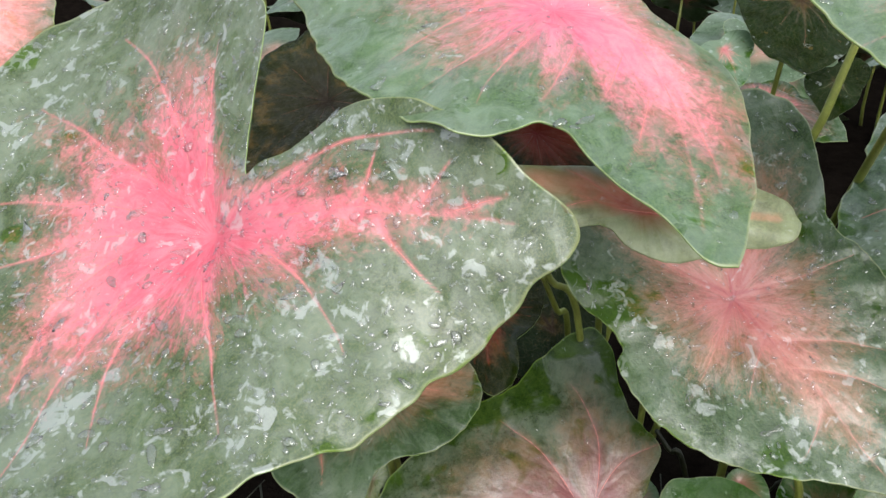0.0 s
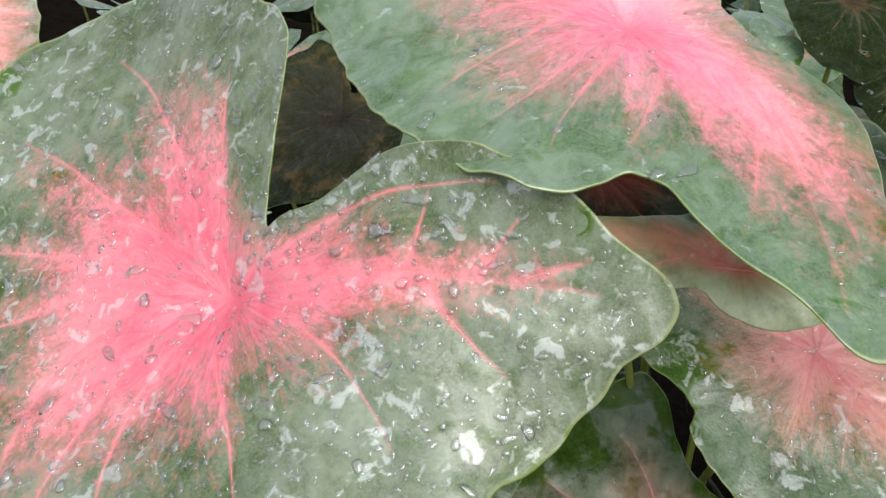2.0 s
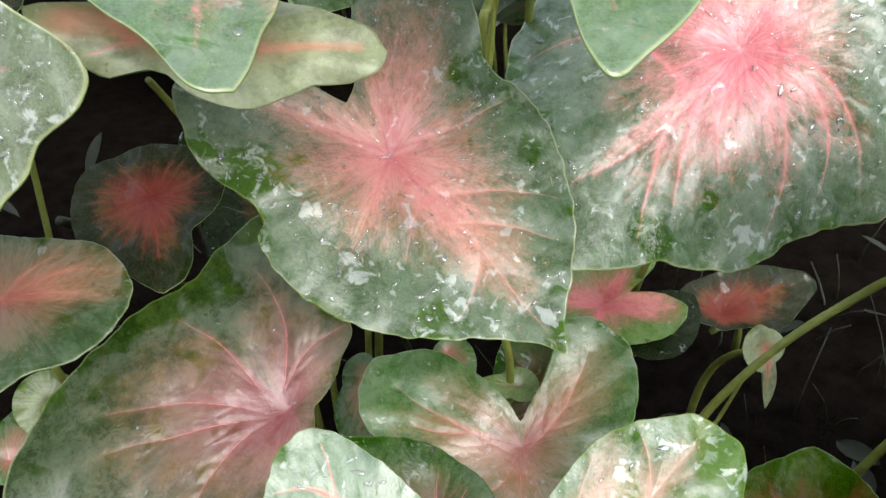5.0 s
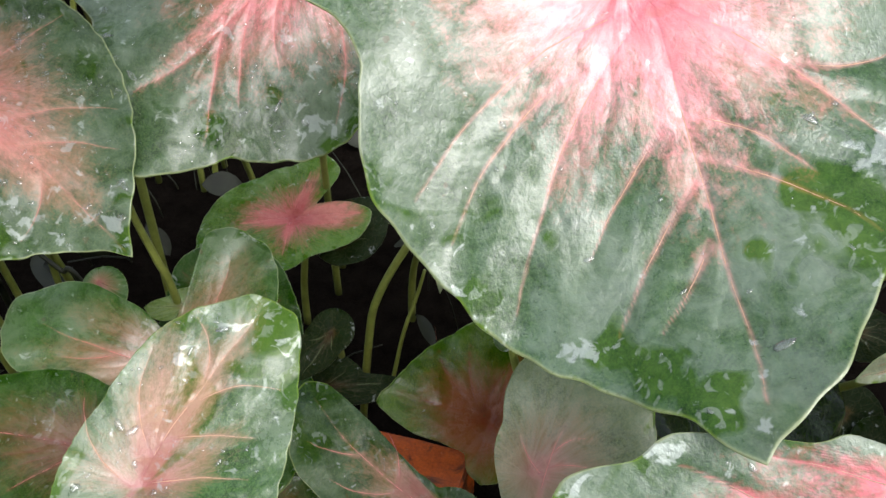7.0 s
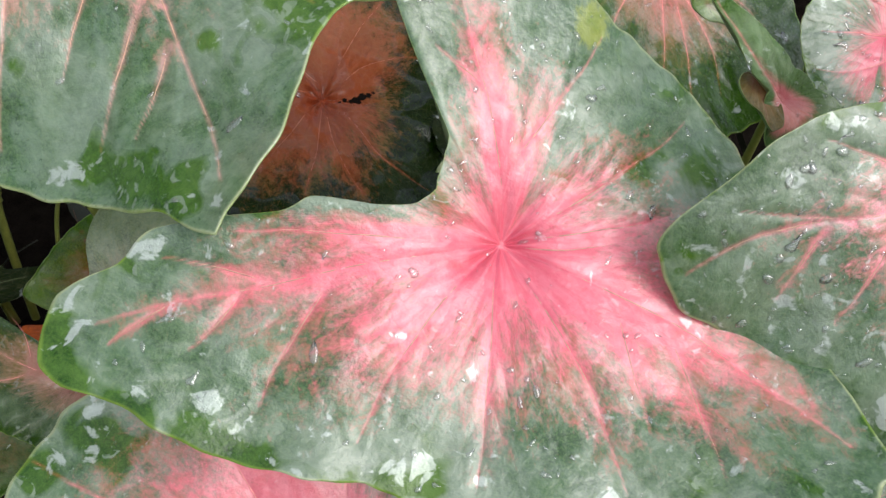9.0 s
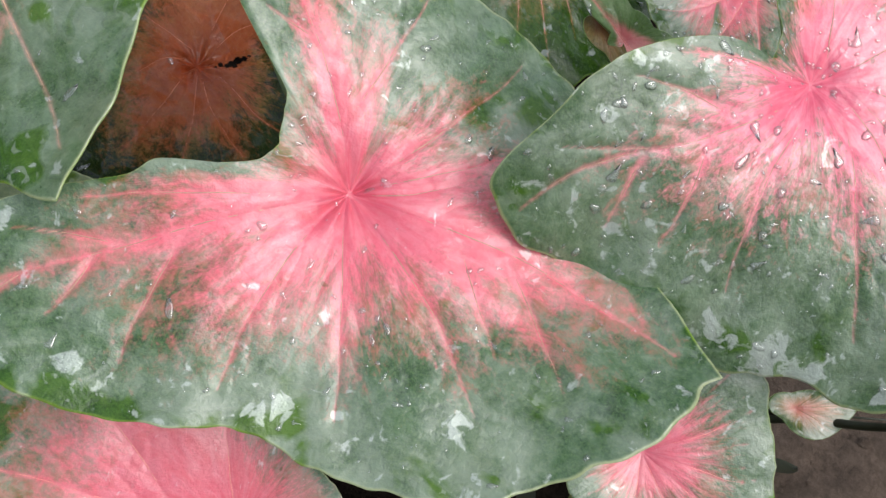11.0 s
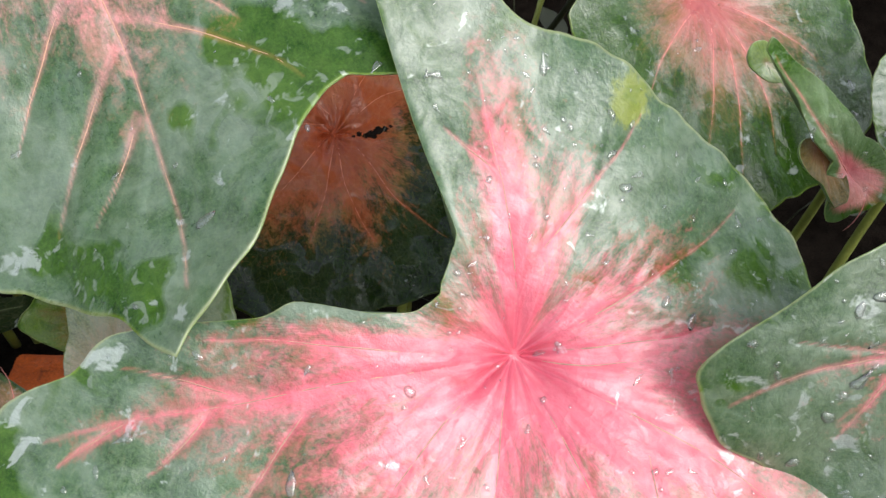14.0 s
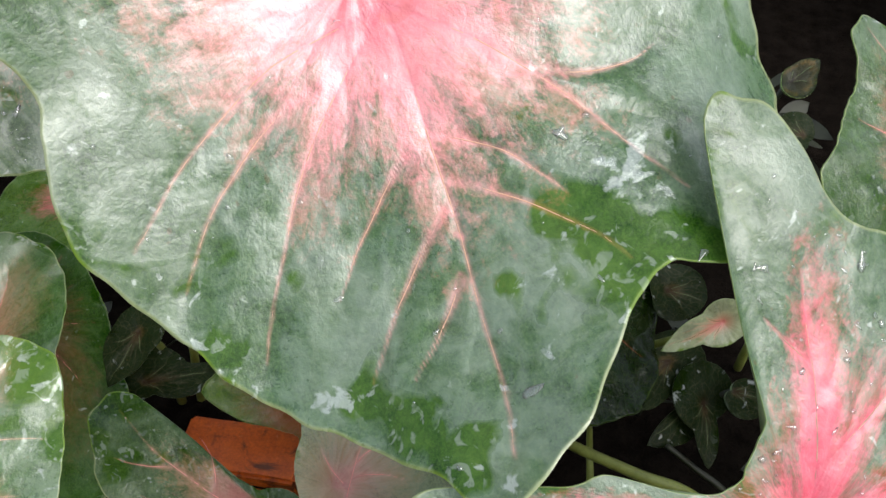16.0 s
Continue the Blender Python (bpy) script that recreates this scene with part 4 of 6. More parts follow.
caladium('wide pink leaf with long green lobes, wet with rain', pose(0.652, 0.006, 0.297, 33.8, 25.3, -60.4),
         [(-171, 4.9), (-164, 6.5), (-161, 9.7), (-156, 10.8), (-152, 14.9), (-150, 16.8), (-145, 18.2), (-143, 20.0), (-141, 21.2), (-137, 22.0), (-134, 22.0), (-131, 21.5), (-128, 20.1), (-123, 18.6), (-115, 17.1), (-105, 15.1), (-91, 13.1), (-86, 12.8), (-73, 13.5), (-57, 14.6), (-39, 16.1), (-23, 17.3), (-18, 17.9), (-11, 18.7), (-3, 19.3), (0, 20.1), (3, 19.0), (10, 16.9), (20, 15.4), (33, 14.3), (53, 15.0), (60, 14.6), (73, 13.9), (92, 13.3), (109, 13.9), (122, 13.9), (128, 15.2), (132, 17.1), (137, 18.9), (140, 19.4), (142, 19.7), (145, 18.7), (147, 14.8), (149, 10.6), (151, 6.0), (168, 4.7), (176, 4.4)],
         bend=(-0.02, -0.06, 0.5, -1.83, -0.38, 3.94, -2.83, -3.92, -4.49), top='wide', seed=17, drops=40, funnel=(0.018, 0.03), foot=(0.72, 0.15, -0.09), spray=160, swell=0.0014, crease=0.0016, vein_mat=VEINOLIVE, veins=[(-0.4, -0.4, -14.2, -13.3, -0.4), (-8.5, -7.6, -13.3, -9.2, -0.2), (-2.8, -1.6, -11.2, -6.2, 0.0), (-6.2, -5.9, -6.0, -12.6, -0.2), (-9.5, -8.6, -10.1, -12.1, 0.2), (-11.8, -10.6, -13.2, -13.7, -0.1), (-0.3, -0.9, -1.2, -11.7, -0.8), (-0.1, -0.2, 4.5, -10.5, -0.1), (0.3, -0.3, 10.3, -7.3, 0.7), (0.5, -0.1, 18.0, 0.1, 0.9), (8.8, 0.6, 13.7, -4.3, 0.2), (6.2, 0.3, 10.1, -4.1, -0.1), (0.3, 0.2, 4.8, 3.2, -0.4), (0.2, 0.6, 5.3, 11.4, -0.4), (-0.4, 0.5, -8.2, 8.6, -0.5), (-2.0, 2.7, -1.2, 12.0, -0.2), (0.4, 0.4, 6.7, 5.9, -0.1), (-5.1, 5.9, -8.1, 6.1, -0.0)], marks={'wet': [(-15.7, -15.0, 1.0, 1.0), (-14.6, -15.4, 1.0, 1.0), (-13.4, -15.9, 0.9, 1.0), (-11.5, -15.9, 0.8, 1.0), (-9.9, -15.7, 0.9, 1.0), (-7.9, -15.4, 0.9, 1.0), (-6.1, -15.1, 0.8, 1.0), (-4.6, -14.7, 0.8, 1.0), (2.5, -11.6, 0.9, 0.9), (1.1, -12.7, 0.9, 0.9), (4.4, 7.1, 1.8, 0.8), (6.9, 9.2, 1.9, 0.8), (1.0, 4.0, 1.1, 0.5)], 'film_glare': [(-12.4, -15.1, 0.7, 0.9), (-10.9, -14.6, 0.7, 0.8), (-8.0, -13.9, 0.8, 0.7), (-6.0, -13.8, 0.6, 0.7), (-3.3, -13.0, 0.8, 0.8), (0.9, -11.9, 0.6, 0.9), (1.9, -11.0, 0.6, 0.9), (-14.8, -9.6, 0.6, 1.0), (-13.8, -9.0, 0.5, 0.9), (-15.0, -14.0, 0.8, 0.6), (3.2, 4.4, 0.8, 0.7), (5.6, 6.4, 0.6, 0.7)], 'yellow': [(-2.1, 12.5, 1.2, 0.85), (-1.8, 11.5, 0.8, 0.6)]}, heart=[(-162, 4.9), (-156, 9.1), (-151, 11.0), (-144, 11.5), (-137, 14.5), (-132, 11.5), (-126, 10.0), (-118, 11.4), (-100, 9.1), (-93, 7.8), (-77, 6.7), (-67, 8.4), (-59, 7.6), (-45, 7.1), (-35, 9.0), (-22, 8.6), (-17, 10.0), (-11, 13.3), (-6, 11.8), (2, 15.3), (8, 13.2), (29, 9.6), (41, 9.6), (49, 6.6), (57, 6.9), (61, 5.3), (65, 8.4), (95, 3.8), (101, 7.2), (107, 7.6), (117, 7.6), (123, 10.2), (129, 11.9), (136, 9.9), (140, 5.6), (169, 4.0)])
caladium('pink-hearted green leaf spotted with many raindrops', pose(0.848, -0.134, 0.339, 17.2, 38.1, -105.7),
         [(-176, 5.8), (-169, 4.3), (-165, 3.2), (-137, 2.7), (-135, 4.7), (-129, 6.6), (-122, 8.9), (-112, 12.0), (-104, 14.1), (-98, 16.8), (-94, 17.7), (-86, 17.4), (-76, 15.8), (-63, 14.3), (-53, 14.2), (-45, 15.3), (-37, 15.7), (-24, 15.5), (-14, 17.2), (-9, 17.9), (-2, 17.9), (7, 18.7), (22, 17.6), (38, 14.5), (50, 11.4), (56, 8.8), (67, 8.0), (78, 8.0), (108, 8.8), (122, 12.2), (138, 13.0), (162, 10.2), (177, 7.6)],
         bend=(-0.03, -0.14, -0.25, 2.84, -1.19), top='spotted', seed=18, drops=200, funnel=(0.014, 0.03), foot=(0.95, 0.0, -0.09), spray=260, swell=0.001, crease=0.0007, vein_mat=VEINOLIVE, veins=[(0.2, 0.4, -1.8, -13.7, 1.2), (0.2, -8.8, 0.3, -16.6, -0.7), (0.1, -10.0, 2.7, -12.8, 0.0), (0.6, -6.6, 4.6, -10.4, 0.2), (0.5, 0.1, 8.3, -8.1, -0.8), (0.1, -5.1, -3.7, -9.2, -0.3), (-0.3, -1.2, -3.9, -6.5, -0.4), (0.7, 0.8, 13.4, -2.9, 0.3), (0.8, 1.0, 8.5, 1.3, 0.5), (0.7, 1.3, 12.1, 2.4, 1.1), (0.1, 1.1, -0.6, 7.5, -0.1), (-0.2, 0.9, -5.2, 3.6, 0.2), (0.5, 1.4, 6.8, 5.9, 0.6)], marks={'wet': [(12.9, -5.2, 1.5, 0.8), (11.0, -8.3, 1.2, 0.8), (14.6, -1.0, 1.6, 0.6), (-4.4, -8.8, 0.9, 0.7), (4.9, 5.9, 1.9, 0.5)], 'film_glare': [(10.3, -9.5, 0.9, 1), (12.9, -7.9, 1.1, 1.1), (14.5, -5.6, 1.3, 1.1), (16.0, -0.5, 1.3, 1), (10.5, -3.3, 0.7, 0.9), (10.0, 1.4, 0.9, 0.6), (12.8, 2.4, 1.2, 0.6), (12.0, -6.4, 0.9, 0.9), (17.2, 0.6, 1.1, 1.0), (16.8, -1.9, 0.9, 0.9)]}, heart=[(-178, 3.7), (-142, 2.0), (-127, 3.0), (-122, 6.1), (-109, 4.6), (-105, 6.8), (-91, 8.2), (-83, 8.8), (-75, 9.1), (-64, 7.8), (-52, 7.8), (-40, 7.2), (-23, 5.6), (-10, 7.9), (2, 7.5), (6, 9.9), (13, 10.7), (22, 10.0), (43, 9.7), (57, 8.7), (73, 8.4), (87, 7.2), (98, 8.1), (115, 6.7), (120, 8.5), (172, 6.3)])
caladium('copper-brown wet leaf in deep shade', pose(0.736, 0.311, 0.177, -22.0, 15.0, -128.4),
         [(-176, 7.9), (-165, 8.7), (-153, 12.5), (-119, 10.6), (-84, 10.8), (-57, 12.5), (-34, 15.4), (-14, 17.2), (0, 16.6), (10, 15.2), (23, 15.0), (35, 15.0), (48, 13.8), (72, 11.1), (100, 10.5), (132, 12.8), (156, 15.3), (175, 12.7)],
         top='copper', seed=19, drops=4, foot=(0.76, 0.4, -0.09), vein_mat=VEINRUST, crease=0.0018, ripple=0.004, swell=0.003, veins=[(-0.8, 0.2, -3.5, -4.3, -0.0), (-0.8, 0.2, 2.2, -4.7, -0.5), (-0.5, -0.0, 9.9, -5.4, 0.1), (-0.3, 0.5, 9.1, 3.7, -1.1), (-0.4, 1.0, 7.7, 9.2, -1.0), (-1.1, 0.4, -12.8, 4.9, 0.3), (-0.4, 0.1, 10.1, -1.1, 0.2), (-0.8, 0.9, -6.3, 8.1, 1.1)], marks={'hole': [(-0.3, 1.9, 0.3, 1), (-0.2, 2.4, 0.3, 1), (-0.4, 2.8, 0.4, 1), (-0.8, 3.3, 0.4, 1), (-1.0, 3.8, 0.3, 1), (-0.0, 1.5, 0.2, 1), (-0.2, 3.0, 0.3, 1), (-1.3, 4.2, 0.2, 1)]}, heart=[(-158, 8.6), (-99, 5.6), (-47, 9.0), (-27, 11.9), (-15, 10.9), (7, 9.0), (20, 10.1), (32, 7.2), (72, 6.6), (97, 5.7), (127, 8.9), (152, 12.7), (178, 13.4)])
# wet marks and a short heart paint the shaded lower half darker
caladium('dark glossy green leaf with pink heart, shaded tone painted below', pose(0.923, 0.150, 0.304, -13.6, 33.3, -117.8),
         [(-176, 4.0), (-160, 8.0), (-148, 10.0), (-138, 9.8), (-131, 8.4), (-121, 7.4), (-105, 7.7), (-89, 8.6), (-78, 10.2), (-67, 10.5), (-55, 9.6), (-30, 10.5), (-13, 12.8), (-11, 15.5), (0, 15.5), (14, 14.3), (47, 14.6), (57, 13.8), (74, 12.1), (95, 11.0), (116, 8.6), (147, 6.6)],
         top='shade', seed=20, drops=10, funnel=(0.015, 0.03), foot=(0.98, 0.25, -0.09), veins=[(0.2, 0.9, 7.6, -5.7, -0.6), (0.2, 0.9, 11.2, -1.9, 0.2), (0.4, 1.0, 13.8, -0.3, 0.9), (1.0, 1.2, 11.0, 3.3, 0.7), (0.4, 1.2, 4.7, 7.8, 0.3), (0.0, 0.6, -1.6, -6.4, 0.3), (-0.2, 0.6, -7.6, -5.2, -0.4), (0.2, 1.2, -3.0, 7.0, 0.4)], marks={'film_glare': [(8.3, 1.4, 0.5, 0.9), (9.8, 1.2, 0.5, 0.9), (11.7, 0.0, 0.4, 0.9), (12.5, 4.1, 0.5, 0.7), (4.8, 2.7, 0.6, 0.6)], 'wet': [(8.2, -0.3, 1.3, 1.1), (11.2, -0.6, 1.9, 1.3), (9.2, 3.4, 1.8, 1.3), (13.0, 3.3, 2.3, 1.3), (11.5, -2.8, 1.8, 1.2), (14.0, 5.8, 1.6, 1.2), (6.2, -3.2, 1.1, 0.7), (8.7, 9.1, 1.2, 0.8)]}, heart=[(-170, 3.0), (-140, 5.0), (-95, 3.5), (-50, 4.6), (-20, 5.6), (0, 6.5), (20, 6.5), (45, 7.0), (90, 4.5)])
caladium('small bright green leaf with pink star centre', pose(0.448, 0.630, 0.095, -27.7, 17.8, -161.2),
         [(-174, 7.3), (-157, 7.8), (-129, 5.9), (-98, 5.7), (-56, 8.0), (-38, 9.4), (-14, 10.7), (0, 11.1), (23, 7.3), (48, 5.6), (72, 4.7), (98, 5.6), (123, 7.4), (141, 8.2), (152, 6.7), (174, 2.9)],
         top='star', seed=21, fine=False, foot=(0.45, 0.66, -0.09), heart=[(-179, 3.4), (-156, 5.7), (-145, 3.7), (-86, 3.3), (-42, 5.8), (-30, 5.3), (-11, 2.7), (32, 3.8), (49, 2.7), (106, 2.8), (137, 7.1), (149, 7.3)], veins=[(0.0, -0.5, -4.8, -2.7, 0), (0.0, -0.5, -5.9, 4.6, 0), (0.0, -0.5, 4.3, -3.0, 0), (0.0, -0.5, 3.5, 2.3, 0)])
caladium('green leaf with brownish pink heart, low down', pose(0.302, 0.437, 0.131, -3.2, 29.0, -114.9),
         [(-166, 1.9), (-138, 6.0), (-126, 10.1), (-114, 12.5), (-105, 13.9), (-97, 13.7), (-81, 11.7), (-79, 8.5), (-65, 5.5), (-23, 5.5), (0, 6.9), (23, 6.2), (56, 5.7), (96, 7.3), (120, 9.5), (134, 11.0), (147, 12.0), (160, 11.9), (171, 10.5), (173, 4.8)],
         top='low', seed=22, foot=(0.302, 0.457, -0.09), veins=[(1.0, -0.1, -2.1, -10.5, 0.1), (0.7, 0.1, -8.4, 3.8, -0.9), (1.2, -0.1, 6.5, 0.9, 0.2), (1.2, -0.2, 4.4, -2.2, 0.4), (-0.1, -4.0, 0.4, -8.5, 0.3)], heart=[(-157, 1.2), (-111, 5.6), (-103, 2.8), (-93, 6.8), (-29, 4.6), (8, 6.2), (57, 3.3), (109, 3.0), (127, 6.0), (151, 7.9), (158, 5.6)])
caladium('shiny green leaf with pale pink veins', pose(0.279, 0.257, 0.206, -17.2, 27.6, -129.5),
         [(-180, 11.4), (-163, 9.0), (-151, 7.1), (-131, 5.4), (-94, 4.7), (-66, 4.9), (-46, 5.7), (-23, 6.5), (8, 7.8), (36, 7.1), (61, 7.5), (83, 8.0), (101, 7.9), (119, 8.6), (134, 9.9), (146, 11.5), (157, 13.3), (165, 13.3)],
         top='shiny', seed=23, drops=24, foot=(0.279, 0.277, -0.09), spray=40, veins=[(0.6, -0.5, -11.6, 3.1, 0.3), (-1.7, -0.0, -7.6, -2.4, 0.7), (-4.9, 0.9, -7.6, 6.0, 0.7), (-2.8, 0.3, -4.3, 5.4, 0.3), (-6.6, 1.3, -10.4, -0.4, -0.5), (0.1, -0.7, -2.8, -4.5, 0.5), (0.0, -0.4, -2.0, 5.8, 0.2)], marks={'wet': [(-10.5, 4.7, 1.6, 0.9), (-6.2, 1.2, 1.4, 0.8), (-4.4, 1.2, 1.1, 0.8)], 'film_glare': [(-7.4, -0.7, 0.7, 0.5), (-10.3, 1.4, 0.8, 0.6), (-3.0, 3.0, 0.8, 0.5)]}, heart=[(-169, 9.4), (-158, 6.3), (-129, 3.2), (-81, 2.8), (-54, 0.7), (100, 2.6), (141, 5.7), (146, 3.1), (160, 8.2), (167, 10.9), (174, 7.9)], vein_mat=VEINPALE)
caladium('pale green wet leaf with pink midrib', pose(0.166, 0.245, 0.287, 4.4, 31.9, -87.5),
         [(-174, 6.7), (-163, 7.4), (-155, 7.3), (-135, 6.2), (-110, 5.3), (-88, 5.2), (-59, 4.8), (0, 5.1), (48, 5.5), (75, 4.5), (108, 3.9), (140, 4.1), (172, 5.4)],
         top='pale', seed=24, drops=24, foot=(0.166, 0.265, -0.09), spray=40, veins=[(-0.5, -0.3, -6.3, -1.5, 0.1), (-2.0, -0.6, -2.9, 2.6, 0.3), (-3.4, -0.9, -4.4, -3.9, -0.4), (0, 0, 3.5, 2.5, 0.2), (0, 0, 2.0, -3.8, -0.2)])
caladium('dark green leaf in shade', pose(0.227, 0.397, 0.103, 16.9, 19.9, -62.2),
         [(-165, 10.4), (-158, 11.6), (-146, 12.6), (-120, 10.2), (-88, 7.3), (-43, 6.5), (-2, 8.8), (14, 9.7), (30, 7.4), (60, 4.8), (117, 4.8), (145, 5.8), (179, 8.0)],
         top='low_shade', seed=25, fine=False, foot=(0.227, 0.417, -0.09))
caladium('dark glossy leaf with curled lobe', pose(0.470, 0.264, 0.061, 7.3, 27.2, -100.1),
         [(-180, 1.8), (-153, 3.9), (-151, 7.5), (-149, 10.8), (-147, 13.8), (-142, 15.3), (-138, 15.3), (-132, 14.5), (-126, 13.6), (-117, 12.3), (-107, 9.7), (-90, 7.3), (-54, 5.8), (-33, 6.1), (2, 5.9), (44, 5.0), (61, 3.5)],
         top='gloss', seed=26, foot=(0.47, 0.284, -0.09), ripple=0.004, swell=0.003, crease=0.0016, veins=[(0.5, 0.2, -10.8, -8.6, 1.1), (-2.1, -2.9, -4.1, -8.3, 0.7), (-5.3, -5.5, -7.2, -9.7, 0.2), (-2.6, -3.2, -6.8, -3.4, -0.5)])
caladium('brown and green wet leaf near the soil', pose(0.559, 0.370, 0.003, -7.3, 33.2, -124.9),
         [(-162, 9.6), (-146, 9.0), (-124, 9.2), (-104, 9.8), (-90, 10.9), (-83, 9.4), (-72, 7.3), (-58, 5.0), (-32, 3.8), (-17, 5.0), (0, 5.7), (27, 5.4), (71, 5.4), (112, 7.1), (149, 7.5), (178, 8.6)],
         top='bronze', seed=27, fine=False, foot=(0.559, 0.39, -0.09), vein_mat=VEINDARK, veins=[(-0.8, -1.4, -7.9, -6.8, 0.9), (-0.9, -1.1, -7.7, 1.7, 0.0), (-0.8, -1.6, -1.2, -9.5, 0.2), (-1.0, -0.9, -5.3, 5.7, 0.0), (-1.1, -1.4, -7.4, -3.2, 0.4)], heart=[(-175, 5.5), (-149, 5.6), (-135, 6.2), (-130, 7.1), (-111, 7.1), (-90, 6.6), (137, 3.9), (168, 7.9), (172, 4.9)])
caladium('dull pink leaf with green edge', pose(0.506, 0.203, 0.166, 15.5, 27.9, -83.2),
         [(-177, 3.6), (-106, 2.1), (-40, 3.2), (5, 5.1), (42, 7.1), (69, 8.0), (88, 8.9), (97, 9.4), (117, 9.1), (140, 8.7), (155, 7.5), (167, 5.9)],
         top='dun', seed=28, fine=False, foot=(0.506, 0.223, -0.09), veins=[(1.6, -0.2, -1.8, 3.5, 0.1), (0.1, 1.3, 1.9, 4.0, 0.3), (0.6, 0.8, -2.4, 0.6, 0.2), (-0.2, 1.5, -0.1, 4.8, 0.6)], heart=[(-83, 1.2), (7, 1.9), (49, 3.0), (79, 3.5), (108, 3.5), (125, 2.9), (156, 2.0)])
caladium('green leaf with salmon centre, shaded by a larger leaf', pose(-0.053, 0.505, 0.275, -19.6, 26.5, -117.3),
         [(-168, 4.4), (-110, 4.9), (-65, 6.8), (-37, 8.7), (-16, 10.2), (0, 10.2), (21, 9.2), (27, 6.8), (44, 6.0), (69, 6.9), (94, 7.9), (112, 8.5), (127, 8.0), (142, 7.1), (158, 5.5)],
         top='salmon', seed=29, fine=False, foot=(-0.03, 0.56, -0.09), veins=[(-0.6, 0.8, -4.0, 6.7, 1.0), (-0.5, 0.4, -2.1, 6.4, 0.2), (5.6, -1.9, 9.4, 0.3, 0.3), (0.0, 0.2, -4.1, 2.5, 0.6)], heart=[(-26, 3.3), (45, 1.9), (101, 3.7), (108, 6.3), (126, 6.4), (155, 3.7), (177, 2.0)])
caladium('dark red leaf deep in shade', pose(0.033, 0.631, 0.272, 2.8, 23.8, -83.2),
         [(-159, 4.6), (-117, 5.7), (-85, 6.1), (-52, 7.0), (-20, 7.8), (0, 9.7), (14, 8.5), (34, 5.2), (74, 5.8), (106, 6.3), (148, 4.9)],
         top='rust', seed=30, fine=False, foot=(0.04, 0.68, -0.09), vein_mat=VEINDARK)
caladium('bright pink leaf with net of veins', pose(-0.426, 0.666, 0.532, 8.4, 31.5, -62.8),
         [(-152, 10.2), (-101, 7.5), (-36, 12.3), (-12, 16.5), (0, 18.1), (12, 16.6), (26, 13.5), (57, 11.7), (96, 10.5), (144, 11.1), (177, 11.2)],
         top='allpink', seed=31, drops=30, foot=(-0.45, 0.8, -0.09), veins=[(-24, 0.81), (3, 0.95), (16, 0.97), (41, 0.97), (75, 0.94)])
caladium('pink-hearted green leaf behind a larger leaf, wet', pose(0.989, -0.005, 0.288, -11.3, 35.4, -150.7),
         [(-179, 5.8), (-172, 3.1), (-162, 5.6), (-146, 6.2), (-113, 5.2), (-86, 5.9), (-63, 6.1), (-39, 6.6), (-17, 7.1), (0, 8.1), (33, 7.4), (72, 6.4), (112, 6.5), (151, 7.0)],
         top='wide', seed=32, fine=True, foot=(0.97, 0.02, -0.09), drops=60, spray=60, swell=0.001, heart=[(-157, 3.4), (-121, 1.9), (-74, 1.9), (-4, 5.2), (0, 2.0), (17, 5.4), (50, 4.8), (101, 3.1), (149, 4.4)], veins=[(-0.8, 2.0, 1.2, -4.4, 0.1), (-0.4, 2.0, 4.0, -4.2, 0.9), (-0.1, 2.3, 6.6, -0.3, 0.2), (-1.1, 1.9, -1.6, -4.7, -0.6), (-0.5, 2.3, 6.8, 3.9, -0.1)])
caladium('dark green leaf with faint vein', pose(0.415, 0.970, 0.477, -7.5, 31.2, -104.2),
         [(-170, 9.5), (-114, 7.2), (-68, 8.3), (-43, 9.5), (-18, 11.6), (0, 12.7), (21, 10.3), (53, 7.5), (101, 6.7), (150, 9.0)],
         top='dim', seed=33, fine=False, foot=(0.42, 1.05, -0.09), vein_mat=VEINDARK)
caladium('pink leaf with green margin', pose(1.054, -0.153, 0.295, 8.4, 36.1, -124.3),
         [(-167, 6.0), (-134, 5.1), (-113, 4.7), (-45, 5.8), (-22, 7.8), (0, 8.8), (23, 8.1), (59, 6.0), (115, 5.8), (159, 6.4)],
         top='wide', seed=34, fine=False, foot=(1.08, -0.1, -0.09))
caladium('pink leaf with wet green tip under a larger leaf', pose(0.524, -0.022, 0.132, -31.4, 18.7, 176.8),
         [(-168, 5.4), (-120, 8.0), (-95, 12.5), (-83, 16.4), (-74, 18.0), (-64, 18.6), (-55, 19.1), (-42, 17.0), (-22, 11.5), (0, 8.0), (47, 6.0), (104, 6.6), (147, 6.3)],
         top='wide', seed=35, foot=(0.53, 0.03, -0.09), veins=[(0, 0, 8.6, -16.4, 0.4), (1.6, -3.4, 0.4, -13.0, -0.3), (2.4, -5.0, 10.0, -10.0, 0.3), (0, 0, 5.5, 1.0, 0.2), (0, 0, -4.0, -5.0, 0.2)], heart=[(-170, 5.0), (-120, 8.0), (-90, 12.8), (-80, 12.9), (-66, 13.0), (-50, 12.0), (0, 8.0), (90, 6.0)], marks={'wet': [(5.1, -14.0, 1.5, 0.6), (5.5, -15.9, 1.5, 0.8), (8.5, -15.3, 1.4, 0.6)], 'film_glare': [(5.5, -15.0, 0.8, 0.9), (8.0, -15.6, 0.8, 0.8), (4.6, -16.2, 0.7, 0.8)]})
